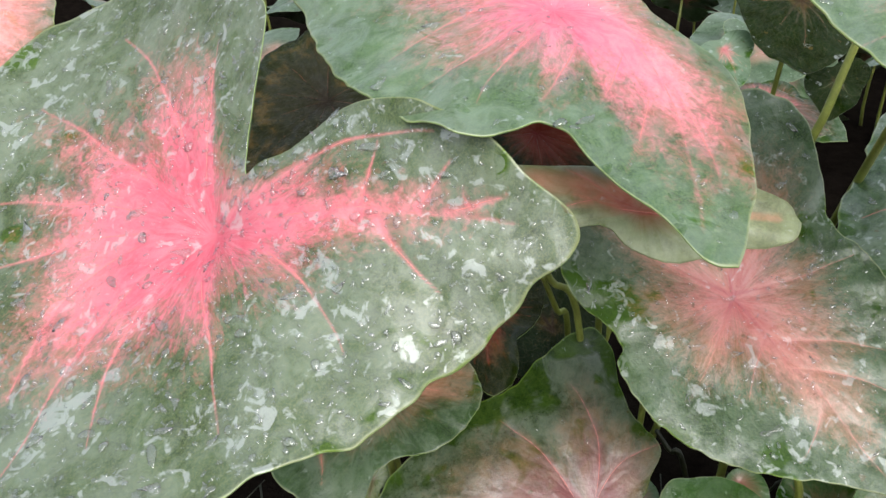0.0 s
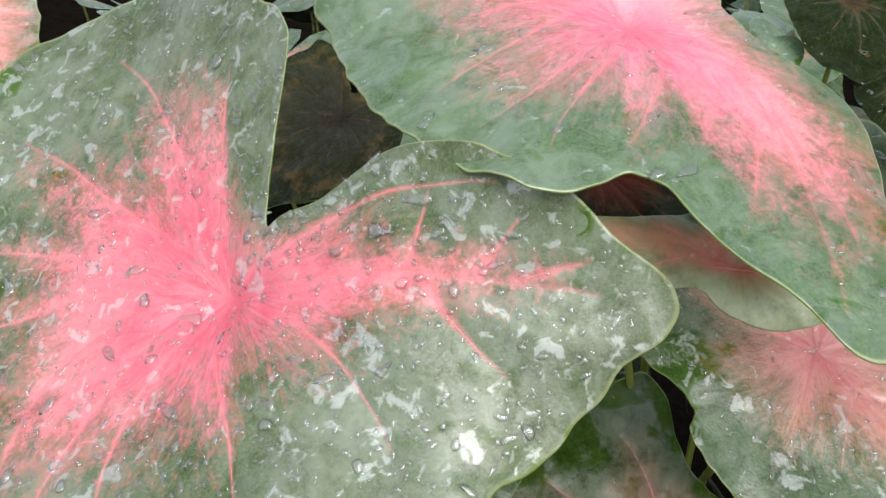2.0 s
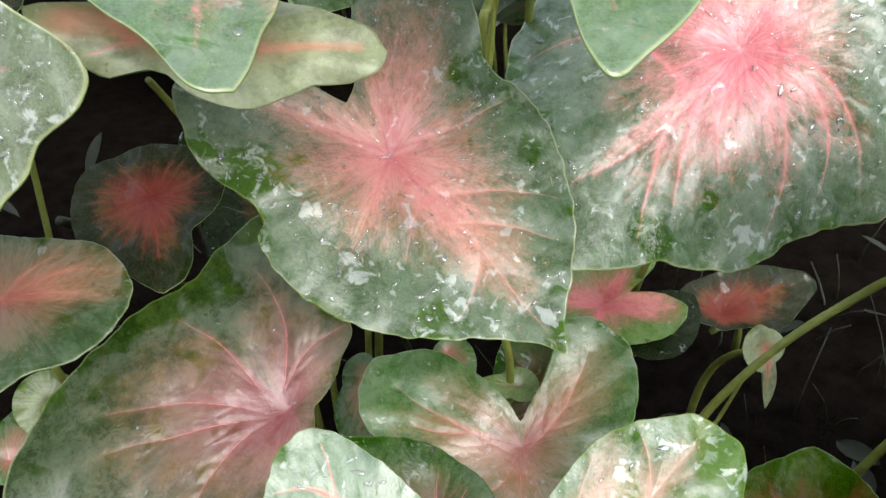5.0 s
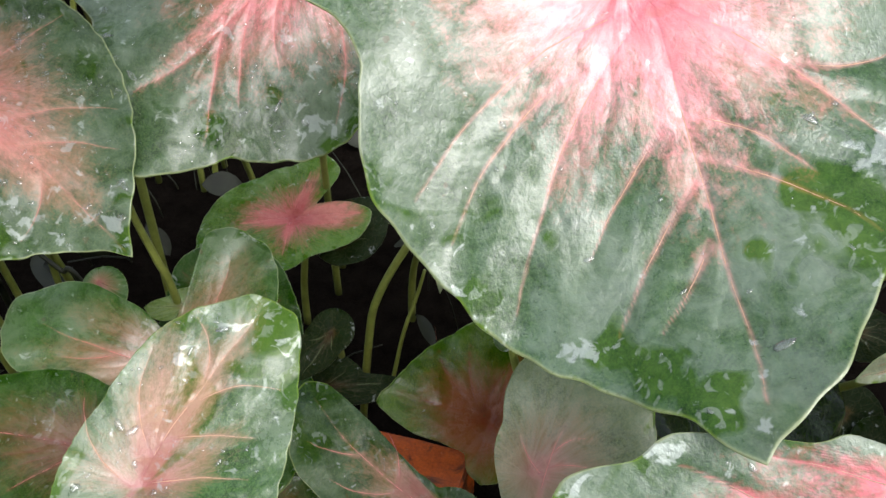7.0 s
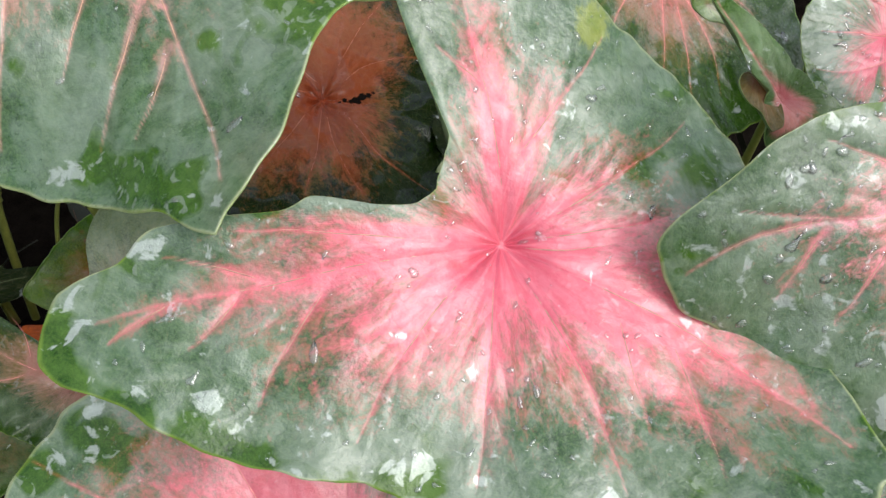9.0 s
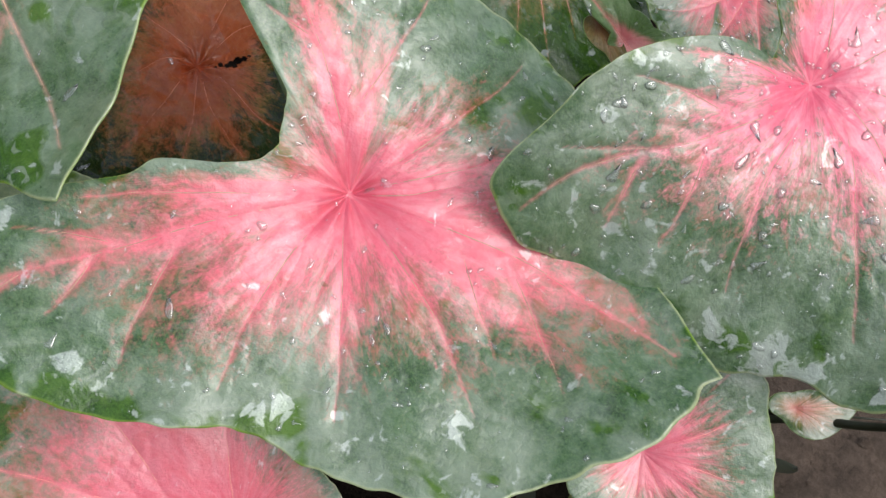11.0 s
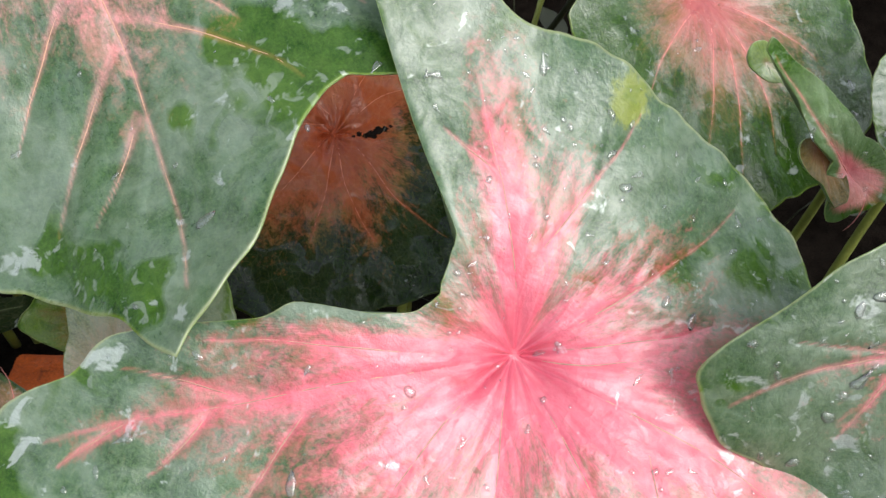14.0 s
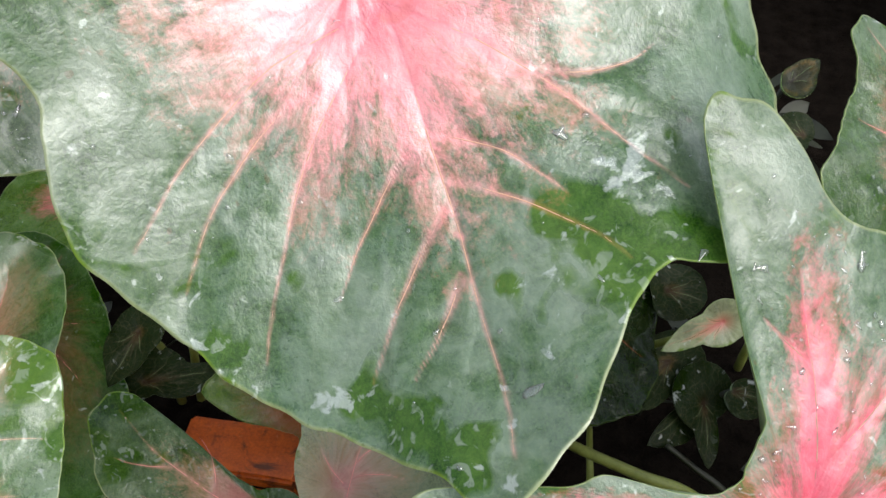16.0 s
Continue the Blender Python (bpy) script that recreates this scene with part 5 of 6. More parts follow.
caladium('pink leaf with green edge under a larger leaf', pose(0.714, -0.165, 0.162, 27.6, 25.6, -81.3),
         [(-146, 4.6), (-112, 5.0), (-63, 4.9), (-14, 6.4), (11, 8.0), (35, 7.4), (60, 7.4), (78, 8.2), (99, 6.5), (124, 4.8), (167, 3.4)],
         top='wide', seed=36, fine=False, foot=(0.73, -0.12, -0.09))
caladium('curled leaf showing its pale underside', pose(0.113, 0.418, 0.474, 46.9, 5.1, -4.8),
         [(-178, 7.1), (-167, 5.8), (-155, 4.5), (-151, 2.9), (-132, 2.2), (-87, 2.6), (-52, 3.7), (-20, 5.5), (-13, 7.3), (-7, 8.5), (0, 8.8), (7, 8.1), (13, 6.9), (24, 5.5), (50, 3.9), (93, 2.5), (141, 3.6), (162, 5.4), (168, 6.9), (171, 8.2)],
         top='pale_under', seed=41, fine=False, ripple=0.003, folds=[(90, 0.012, -0.9, 0.01), (-90, 0.015, -0.8, 0.01)], marks={'blush': [(-6.2, 0.6, 1.4, 1.9), (-3.6, 1.2, 1.2, 1.9), (-1.4, 0.8, 0.9, 1.9)]}, veins=[(7.5, 0.1, -7.4, 0.2, 0.3), (-1.0, 0.2, -5.0, 1.9, 0.1), (-2.2, 0.2, -6.0, -1.6, -0.1), (2.0, 0.2, -2.2, 1.8, 0.1)])
caladium('dull red leaf half hidden in shade', pose(0.065, 0.536, 0.479, 21.3, 33.1, -54.4),
         [(-146, 2.7), (-98, 3.5), (-62, 3.8), (-32, 4.9), (0, 6.3), (36, 6.5), (79, 5.4), (144, 3.5)],
         top='rust', seed=42, fine=False, vein_mat=VEINDARK)
caladium('grey-green leaf underside in shade', pose(0.486, 0.604, 0.065, 21.9, -18.7, 26.1),
         [(-179, 2.3), (-117, 2.5), (-62, 4.0), (-22, 6.0), (0, 7.2), (27, 5.5), (77, 3.8), (135, 2.7)],
         top='dim', seed=43, fine=False, foot=(0.52, 0.75, -0.09), veins=[(0, 0.92), (38, 0.7, 5), (-38, 0.7, -5)], vein_mat=VEINGREEN, funnel=(0.003, 0.01))
caladium('wilted red-brown leaf hanging in shade', pose(0.577, 0.618, 0.076, 26.1, -11.8, 10.1),
         [(-150, 2.0), (-100, 2.0), (-63, 2.8), (-47, 5.6), (-23, 8.0), (-6, 10.6), (14, 8.0), (52, 5.0), (86, 4.2), (140, 5.1), (161, 3.9)],
         top='rust', seed=44, fine=False, foot=(0.68, 0.72, -0.09), vein_mat=VEINDARK)
caladium('narrow pale dry leaf hanging down', pose(0.564, 0.522, 0.109, -2.1, 63.6, -99.4),
         [(-179, 2.0), (-154, 2.6), (-10, 2.3), (0, 5.7), (12, 4.1), (32, 1.4)],
         top='pale_under', seed=45, fine=False, foot=(0.57, 0.62, -0.09), veins=[(0, 0.92), (38, 0.7, 5), (-38, 0.7, -5)], vein_mat=VEINGREEN, funnel=(0.003, 0.01))
caladium('small green lobe of a leaf in shade', pose(0.260, 0.526, 0.154, 11.9, 26.1, -77.0),
         [(-153, 1.1), (-88, 1.4), (-32, 3.2), (0, 4.3), (23, 3.2), (96, 1.8), (151, 1.2)],
         top='low', seed=46, fine=False, foot=(0.3, 0.55, -0.09), veins=[(0, 0.92), (38, 0.7, 5), (-38, 0.7, -5)], vein_mat=VEINGREEN, funnel=(0.003, 0.01))
caladium('small yellow-green oval leaf', pose(0.324, 0.518, 0.109, -28.4, -2.0, 163.8),
         [(-178, 1.7), (-139, 1.7), (-35, 1.9), (0, 3.7), (19, 3.1), (63, 1.3)],
         top='yellow', seed=47, fine=False, foot=(0.36, 0.58, -0.09), veins=[(0, 0.92), (38, 0.7, 5), (-38, 0.7, -5)], vein_mat=VEINGREEN, funnel=(0.003, 0.01))
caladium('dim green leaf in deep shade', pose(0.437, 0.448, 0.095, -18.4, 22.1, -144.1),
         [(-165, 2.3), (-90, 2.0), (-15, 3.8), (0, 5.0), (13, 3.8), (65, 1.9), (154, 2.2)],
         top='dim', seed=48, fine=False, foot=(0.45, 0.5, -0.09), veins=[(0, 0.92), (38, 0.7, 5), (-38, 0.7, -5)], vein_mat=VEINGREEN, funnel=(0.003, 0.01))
caladium('green leaf with orange streak in shade', pose(0.196, 0.597, 0.063, -1.3, 28.4, -105.2),
         [(-166, 2.7), (-75, 2.2), (-24, 5.3), (0, 7.5), (21, 4.7), (75, 2.2), (148, 2.0)],
         top='low', seed=49, fine=False, foot=(0.2, 0.6, -0.09), veins=[(0, 0.92), (38, 0.7, 5), (-38, 0.7, -5)], vein_mat=VEINGREEN, funnel=(0.003, 0.01))
caladium('bright green young leaf edge', pose(-0.062, 0.545, 0.135, -22.1, 42.0, -102.7),
         [(-130, 2.6), (-18, 2.9), (0, 6.2), (7, 3.2), (52, 1.1), (133, 2.3)],
         top='yellow', seed=50, fine=False, foot=(0.0, 0.5, -0.09), veins=[(0, 0.92), (38, 0.7, 5), (-38, 0.7, -5)], vein_mat=VEINGREEN, funnel=(0.003, 0.01))
caladium('small green leaf in shade', pose(-0.109, 0.544, 0.074, 20.8, -27.5, 72.3),
         [(-174, 2.0), (-117, 3.2), (-42, 2.8), (0, 5.6), (20, 3.8), (43, 2.8), (80, 1.8)],
         top='low', seed=51, fine=False, foot=(-0.02, 0.55, -0.09), veins=[(0, 0.92), (38, 0.7, 5), (-38, 0.7, -5)], vein_mat=VEINGREEN, funnel=(0.003, 0.01))
caladium('small round dark green leaf', pose(0.807, 0.236, 0.149, 30.1, 5.0, -45.4),
         [(-145, 1.3), (-90, 2.3), (-43, 2.7), (0, 3.1), (36, 2.9), (78, 2.3), (142, 1.6)],
         top='dim', seed=52, fine=False, foot=(0.75, 0.27, -0.09), veins=[(0, 0.92), (38, 0.7, 5), (-38, 0.7, -5)], vein_mat=VEINGREEN, funnel=(0.003, 0.01))
caladium('pale leaf underside with pink edge', pose(0.795, 0.173, 0.183, -46.0, 16.5, 168.8),
         [(-114, 1.7), (-51, 1.6), (-9, 3.8), (0, 4.9), (23, 2.1), (104, 1.6), (150, 1.9)],
         top='pale_under', seed=53, fine=False, foot=(0.78, 0.3, -0.09), veins=[(0, 0.92), (38, 0.7, 5), (-38, 0.7, -5)], vein_mat=VEINGREEN, funnel=(0.003, 0.01))
caladium('small brownish dry leaf', pose(1.024, 0.338, 0.210, 26.7, -10.2, 6.9),
         [(-159, 1.5), (-28, 2.5), (0, 3.8), (48, 1.5), (135, 0.9)],
         top='murk_shade', seed=54, fine=False, veins=[(0, 0.92), (38, 0.7, 5), (-38, 0.7, -5)], vein_mat=VEINGREEN, funnel=(0.003, 0.01), foot=(1.024, 0.458, -0.09), stem=STEMSHADE)
caladium('small round grey-green leaf', pose(0.988, 0.284, 0.199, -23.1, -17.1, 132.8),
         [(-130, 1.1), (-82, 1.9), (-34, 2.4), (0, 2.7), (58, 2.2), (87, 1.8), (147, 0.7)],
         top='dim', seed=55, fine=False, foot=(0.85, 0.38, -0.09), veins=[(0, 0.92), (38, 0.7, 5), (-38, 0.7, -5)], vein_mat=VEINGREEN, funnel=(0.003, 0.01))
caladium('dark red and green leaf near the soil', pose(0.316, 0.369, -0.027, 22.1, 18.4, -50.5),
         [(-90, 4.3), (-38, 6.3), (0, 10.0), (18, 12.3), (35, 10.4), (62, 7.6), (103, 5.9), (153, 3.8)],
         top='redlow', seed=57, fine=False, foot=(0.316, 0.389, -0.09), vein_mat=VEINDARK)
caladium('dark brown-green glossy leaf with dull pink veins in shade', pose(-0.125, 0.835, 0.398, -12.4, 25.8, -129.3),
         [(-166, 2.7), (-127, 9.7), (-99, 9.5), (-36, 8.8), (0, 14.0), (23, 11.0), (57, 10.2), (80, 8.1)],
         top='murk_shade', seed=58, fine=False, foot=(-0.15, 0.9, -0.09), vein_mat=VEINDARK, ripple=0.003)
caladium('small green leaf with pink vein', pose(0.319, 0.928, 0.424, 9.1, 27.1, -83.3),
         [(-168, 1.3), (-89, 3.0), (-25, 5.0), (0, 6.2), (51, 3.0), (120, 3.5)],
         top='pale', seed=59, fine=False, foot=(0.22, 0.95, -0.09), veins=[(0, 0.92), (38, 0.7, 5), (-38, 0.7, -5)], vein_mat=VEINGREEN, funnel=(0.003, 0.01))
caladium('dark pointed leaf in shade', pose(0.476, 0.967, 0.375, -6.6, 27.8, -116.5),
         [(-149, 2.0), (-77, 3.8), (-22, 5.1), (0, 6.9), (19, 5.2), (77, 3.0), (153, 4.5)],
         top='dim', seed=60, fine=False, foot=(0.4, 1.0, -0.09), veins=[(0, 0.92), (38, 0.7, 5), (-38, 0.7, -5)], vein_mat=VEINGREEN, funnel=(0.003, 0.01))
caladium('salmon and green leaf, torn', pose(0.437, 1.038, 0.328, 22.8, 17.5, -48.2),
         [(-117, 3.7), (-48, 3.5), (-18, 8.3), (0, 10.6), (26, 6.9), (55, 3.1), (127, 3.4), (174, 3.2)],
         top='salmon', seed=61, fine=False, foot=(0.38, 1.0, -0.09))
caladium('salmon pink leaf with holes', pose(0.423, 1.029, 0.320, 25.4, 13.2, -38.2),
         [(-149, 3.0), (-54, 2.8), (-26, 6.4), (0, 8.7), (15, 6.6), (87, 3.4), (159, 4.7)],
         top='allpink', seed=62, fine=False, foot=(0.32, 1.05, -0.09))
caladium('withered pink leaf edge over the soil', pose(0.886, -0.204, 0.052, 35.2, -2.0, -42.2),
         [(-147, 1.4), (-24, 3.7), (0, 4.8), (12, 2.8), (97, 1.2), (166, 2.2)],
         top='salmon', seed=63, fine=False, veins=[(0, 0.92), (38, 0.7, 5), (-38, 0.7, -5)], vein_mat=VEINGREEN, funnel=(0.003, 0.01), foot=(0.886, -0.084, -0.09), stem=STEMSHADE)
caladium('small pale green leaf', pose(0.887, -0.272, 0.117, -35.2, 2.4, 138.4),
         [(-131, 1.0), (-33, 1.8), (0, 2.3), (28, 1.5), (73, 0.9), (173, 1.1)],
         top='yellow', seed=64, fine=False, veins=[(0, 0.92), (38, 0.7, 5), (-38, 0.7, -5)], vein_mat=VEINGREEN, funnel=(0.003, 0.01), foot=(0.887, -0.152, -0.09), stem=STEMSHADE)
caladium('curled green leaf with pink tip, rolled lengthwise', pose(0.889, -0.000, 0.276, -41.1, -41.6, 120.9),
         [(-166, 3.6), (-153, 3.8), (-111, 1.8), (-53, 1.9), (-23, 3.8), (-12, 5.9), (-5, 7.9), (-3, 9.5), (0, 9.2), (2, 5.7), (5, 4.9), (13, 3.3), (22, 1.4), (101, 1.5), (130, 3.1), (147, 2.5), (177, 2.4)],
         top='curl', seed=65, fine=True, foot=(0.9, 0.05, -0.09), folds=[(90, 0.01, -1.1, 0.008)], drops=10, marks={'blush': [(-1.4, 0.3, 1.6, 1.8), (-1.2, 1.6, 1.0, 1.2), (0.5, 0.3, 0.7, 0.8)]}, veins=[(-2.5, 0.2, 8.6, -0.3, 0.2), (-1.5, 0.2, -2.8, 2.2, 0.1)])
caladium('dark glossy crumpled leaf', pose(0.521, 0.267, 0.233, -3.1, -33.8, 73.8),
         [(-175, 1.3), (-91, 2.0), (-64, 2.4), (0, 3.8), (15, 3.7), (27, 2.7), (93, 1.3), (152, 1.7)],
         top='gloss', seed=66, fine=False, foot=(0.60, 0.24, -0.09), ripple=0.003, veins=[(0, 0.92), (38, 0.7, 5), (-38, 0.7, -5)], vein_mat=VEINGREEN, funnel=(0.003, 0.01))
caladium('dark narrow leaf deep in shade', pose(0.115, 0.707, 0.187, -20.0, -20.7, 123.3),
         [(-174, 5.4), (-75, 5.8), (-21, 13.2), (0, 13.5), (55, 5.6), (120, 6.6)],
         top='dim', seed=70, fine=False, veins=[(0, 0.92), (38, 0.7, 5), (-38, 0.7, -5)], vein_mat=VEINGREEN, funnel=(0.003, 0.01), foot=(0.115, 0.827, -0.09), stem=STEMSHADE)
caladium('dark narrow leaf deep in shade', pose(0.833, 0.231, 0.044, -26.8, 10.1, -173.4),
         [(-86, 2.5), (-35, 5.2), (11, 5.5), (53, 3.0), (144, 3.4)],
         top='dim', seed=72, fine=False, veins=[(0, 0.92), (38, 0.7, 5), (-38, 0.7, -5)], vein_mat=VEINGREEN, funnel=(0.003, 0.01), foot=(0.833, 0.351, -0.09), stem=STEMSHADE)
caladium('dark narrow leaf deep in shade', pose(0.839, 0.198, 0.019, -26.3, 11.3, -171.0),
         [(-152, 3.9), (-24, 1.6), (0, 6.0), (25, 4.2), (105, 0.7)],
         top='dim', seed=73, fine=False, veins=[(0, 0.92), (38, 0.7, 5), (-38, 0.7, -5)], vein_mat=VEINGREEN, funnel=(0.003, 0.01), foot=(0.839, 0.318, -0.09), stem=STEMSHADE)
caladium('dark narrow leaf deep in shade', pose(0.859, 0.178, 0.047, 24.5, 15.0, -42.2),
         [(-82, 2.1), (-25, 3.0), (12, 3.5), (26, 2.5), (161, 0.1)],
         top='dim', seed=74, fine=False, veins=[(0, 0.92), (38, 0.7, 5), (-38, 0.7, -5)], vein_mat=VEINGREEN, funnel=(0.003, 0.01), foot=(0.859, 0.298, -0.09), stem=STEMSHADE)
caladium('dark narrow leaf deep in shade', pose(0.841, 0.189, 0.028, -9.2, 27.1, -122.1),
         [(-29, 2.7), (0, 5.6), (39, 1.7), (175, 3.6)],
         top='dim', seed=75, fine=False, veins=[(0, 0.92), (38, 0.7, 5), (-38, 0.7, -5)], vein_mat=VEINGREEN, funnel=(0.003, 0.01), foot=(0.841, 0.309, -0.09), stem=STEMSHADE)
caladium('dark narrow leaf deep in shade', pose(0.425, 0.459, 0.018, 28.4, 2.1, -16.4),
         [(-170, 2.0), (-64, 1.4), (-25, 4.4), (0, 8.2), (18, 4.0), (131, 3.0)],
         top='dim', seed=76, fine=False, veins=[(0, 0.92), (38, 0.7, 5), (-38, 0.7, -5)], vein_mat=VEINGREEN, funnel=(0.003, 0.01), foot=(0.425, 0.579, -0.09), stem=STEMSHADE)
caladium('dark green leaf with dull pink heart in shade', pose(0.353, 0.519, 0.091, 3.2, 28.3, -95.8),
         [(-156, 6.7), (-109, 5.3), (-33, 11.4), (-9, 17.1), (7, 17.5), (20, 14.7), (36, 11.7), (45, 9.1), (71, 7.3), (98, 6.6), (130, 7.0), (156, 7.5), (178, 7.0)],
         top='low_shade', seed=91, fine=False, foot=(0.353, 0.539, -0.09))
caladium('brown withered flap of a curled leaf', pose(0.882, 0.024, 0.283, 0.6, 42.1, -107.5),
         [(-171, 0.3), (-112, 1.0), (-10, 2.2), (0, 3.6), (14, 3.6), (42, 1.5)],
         top='brownflap', seed=93, fine=False, veins=[(0, 0.92), (38, 0.7, 5), (-38, 0.7, -5)], vein_mat=VEINDARK, funnel=(0.003, 0.01))
caladium('yellow-green inner side of a curled leaf', pose(0.864, 0.058, 0.325, 46.8, 34.8, -50.0),
         [(-93, 0.8), (-20, 1.3), (0, 2.8), (21, 1.8), (77, 0.5), (175, 1.4)],
         top='yellow', seed=94, fine=False, veins=[(0, 0.92), (38, 0.7, 5), (-38, 0.7, -5)], vein_mat=VEINGREEN, funnel=(0.003, 0.01))

caladium('pale green leaf with pink midrib, one edge turned up', pose(0.2885, 0.452, 0.611, 0.0, 22.0, -95.0),
         [(-170, 5.0), (-150, 10.0), (-120, 12.4), (-90, 12.2), (-62, 12.1), (-45, 12.7), (-33, 13.6), (-24, 14.9), (-17, 16.1), (-13, 17.2), (-10, 19.0), (-8, 22.0), (-6, 23.1), (-3, 22.2), (1, 20.8), (10, 18.0), (25, 15.0), (45, 13.0), (75, 12.5), (110, 12.0), (150, 10.0), (170, 6.0)],
         top='pink', seed=95, drops=60, spray=60, foot=(0.45, 0.95, -0.09), veins=[(0, 0, 20.1, -2.0, 0.2), (9.0, -0.2, 19.4, -0.6, 0.5), (0, 0, 9.0, -9.0, 0.6), (0, 0, -3.0, -11.0, 0.4), (0, 0, 9.5, 9.5, -0.5), (12.0, -1.0, 16.2, -3.0, 0.2)], heart=[(-170, 3.5), (-100, 6.0), (-45, 7.0), (-5, 14.0), (10, 11.5), (40, 8.0), (120, 6.0)])

# ---- stalks of leaves whose blades stand out of sight, rising from the soil ----
def stalk(label, points, width, mat, name="leaf_stalk"):
    pts = [Vector(p) for p in points]
    path = []
    for i in range(len(pts) - 1):
        p0, p1, p2, p3 = pts[max(i - 1, 0)], pts[i], pts[i + 1], pts[min(i + 2, len(pts) - 1)]
        for s in range(6):
            t = s / 6
            path.append(0.5 * (2 * p1 + (p2 - p0) * t + (2 * p0 - 5 * p1 + 4 * p2 - p3) * t * t + (3 * p1 - p0 - 3 * p2 + p3) * t**3))
    path.append(pts[-1])
    v, f = tube(path, [width * (0.56 + 0.3 * i / len(path)) for i in range(len(path))], 12)
    me = mesh_from(name, v, f)
    me.materials.append(mat)
    return tagged(new(name, me), label, "leaf stalk", "leaf stalks")


stalk('pale green leaf stalk, slanting', [(0.059, 0.575, 0.390), (0.066, 0.597, 0.363), (0.092, 0.601, 0.313), (0.122, 0.600, 0.256), (0.160, 0.599, -0.110)], 0.0042, STEM)
stalk('thick olive leaf stalk in shade', [(-0.038, 0.619, 0.258), (-0.024, 0.630, 0.241), (0.010, 0.630, 0.210), (0.044, 0.623, 0.168), (0.095, 0.613, -0.110)], 0.0071, STEMSHADE)
stalk('thin leaf stalk in shade', [(0.059, 0.675, 0.213), (0.065, 0.664, 0.180), (0.069, 0.657, 0.152), (0.081, 0.639, -0.110)], 0.0031, STEMSHADE)
stalk('yellow-green leaf stalk, upright', [(0.362, 0.693, 0.543), (0.346, 0.689, 0.489), (0.333, 0.684, 0.434), (0.324, 0.687, 0.391), (0.315, 0.677, 0.330), (0.304, 0.665, -0.110)], 0.0056, STEM)
stalk('yellowish leaf stalk behind a leaf', [(0.246, 0.721, 0.458), (0.235, 0.715, 0.423), (0.222, 0.699, 0.372), (0.214, 0.678, 0.314), (0.202, 0.650, -0.110)], 0.0042, STEM)
stalk('green leaf stalk arching over the dark soil', [(0.596, 0.368, 0.419), (0.591, 0.378, 0.358), (0.580, 0.399, 0.311), (0.570, 0.425, 0.268), (0.571, 0.451, 0.230), (0.532, 0.470, 0.168), (0.492, 0.480, 0.094), (0.480, 0.488, 0.029), (0.466, 0.498, -0.110)], 0.0049, STEM)
stalk('olive leaf stalk, slanting', [(0.302, 0.524, 0.230), (0.303, 0.534, 0.200), (0.311, 0.529, 0.155), (0.317, 0.526, 0.112), (0.328, 0.521, -0.110)], 0.0048, STEM)
stalk('thin green leaf stalk', [(0.559, 0.537, 0.058), (0.546, 0.533, 0.024), (0.526, 0.525, -0.018), (0.499, 0.513, -0.110)], 0.0030, STEM)
stalk('light green leaf stalk lying across', [(0.666, 0.183, 0.123), (0.692, 0.175, 0.092), (0.731, 0.154, 0.057), (0.779, 0.123, 0.017), (0.834, 0.088, -0.110)], 0.0064, STEM)
stalk('thin upright leaf stalk', [(0.715, 0.199, 0.077), (0.712, 0.190, 0.054), (0.703, 0.171, 0.020), (0.685, 0.133, -0.110)], 0.0040, STEM)
stalk('dark leaf stalk in shade', [(0.792, 0.178, 0.013), (0.811, 0.157, -0.009), (0.833, 0.129, -0.035), (0.862, 0.093, -0.110)], 0.0044, STEMSHADE)
stalk('olive leaf stalk, slanting', [(0.209, 0.614, 0.133), (0.223, 0.606, 0.114), (0.238, 0.599, 0.097), (0.289, 0.576, -0.110)], 0.0037, STEMSHADE)
stalk('thin green leaf stalk in shade', [(0.085, 0.599, 0.317), (0.104, 0.627, 0.264), (0.122, 0.655, 0.212), (0.145, 0.692, -0.110)], 0.0041, STEM)
stalk('dull green leaf stalk', [(0.118, 0.620, 0.355), (0.133, 0.649, 0.305), (0.152, 0.666, 0.232), (0.172, 0.683, -0.110)], 0.0046, STEM)
stalk('thin green leaf stalk', [(0.917, 0.285, 0.252), (0.894, 0.277, 0.201), (0.881, 0.276, 0.161), (0.873, 0.283, 0.130), (0.866, 0.291, 0.101), (0.847, 0.314, -0.110)], 0.0039, STEM)


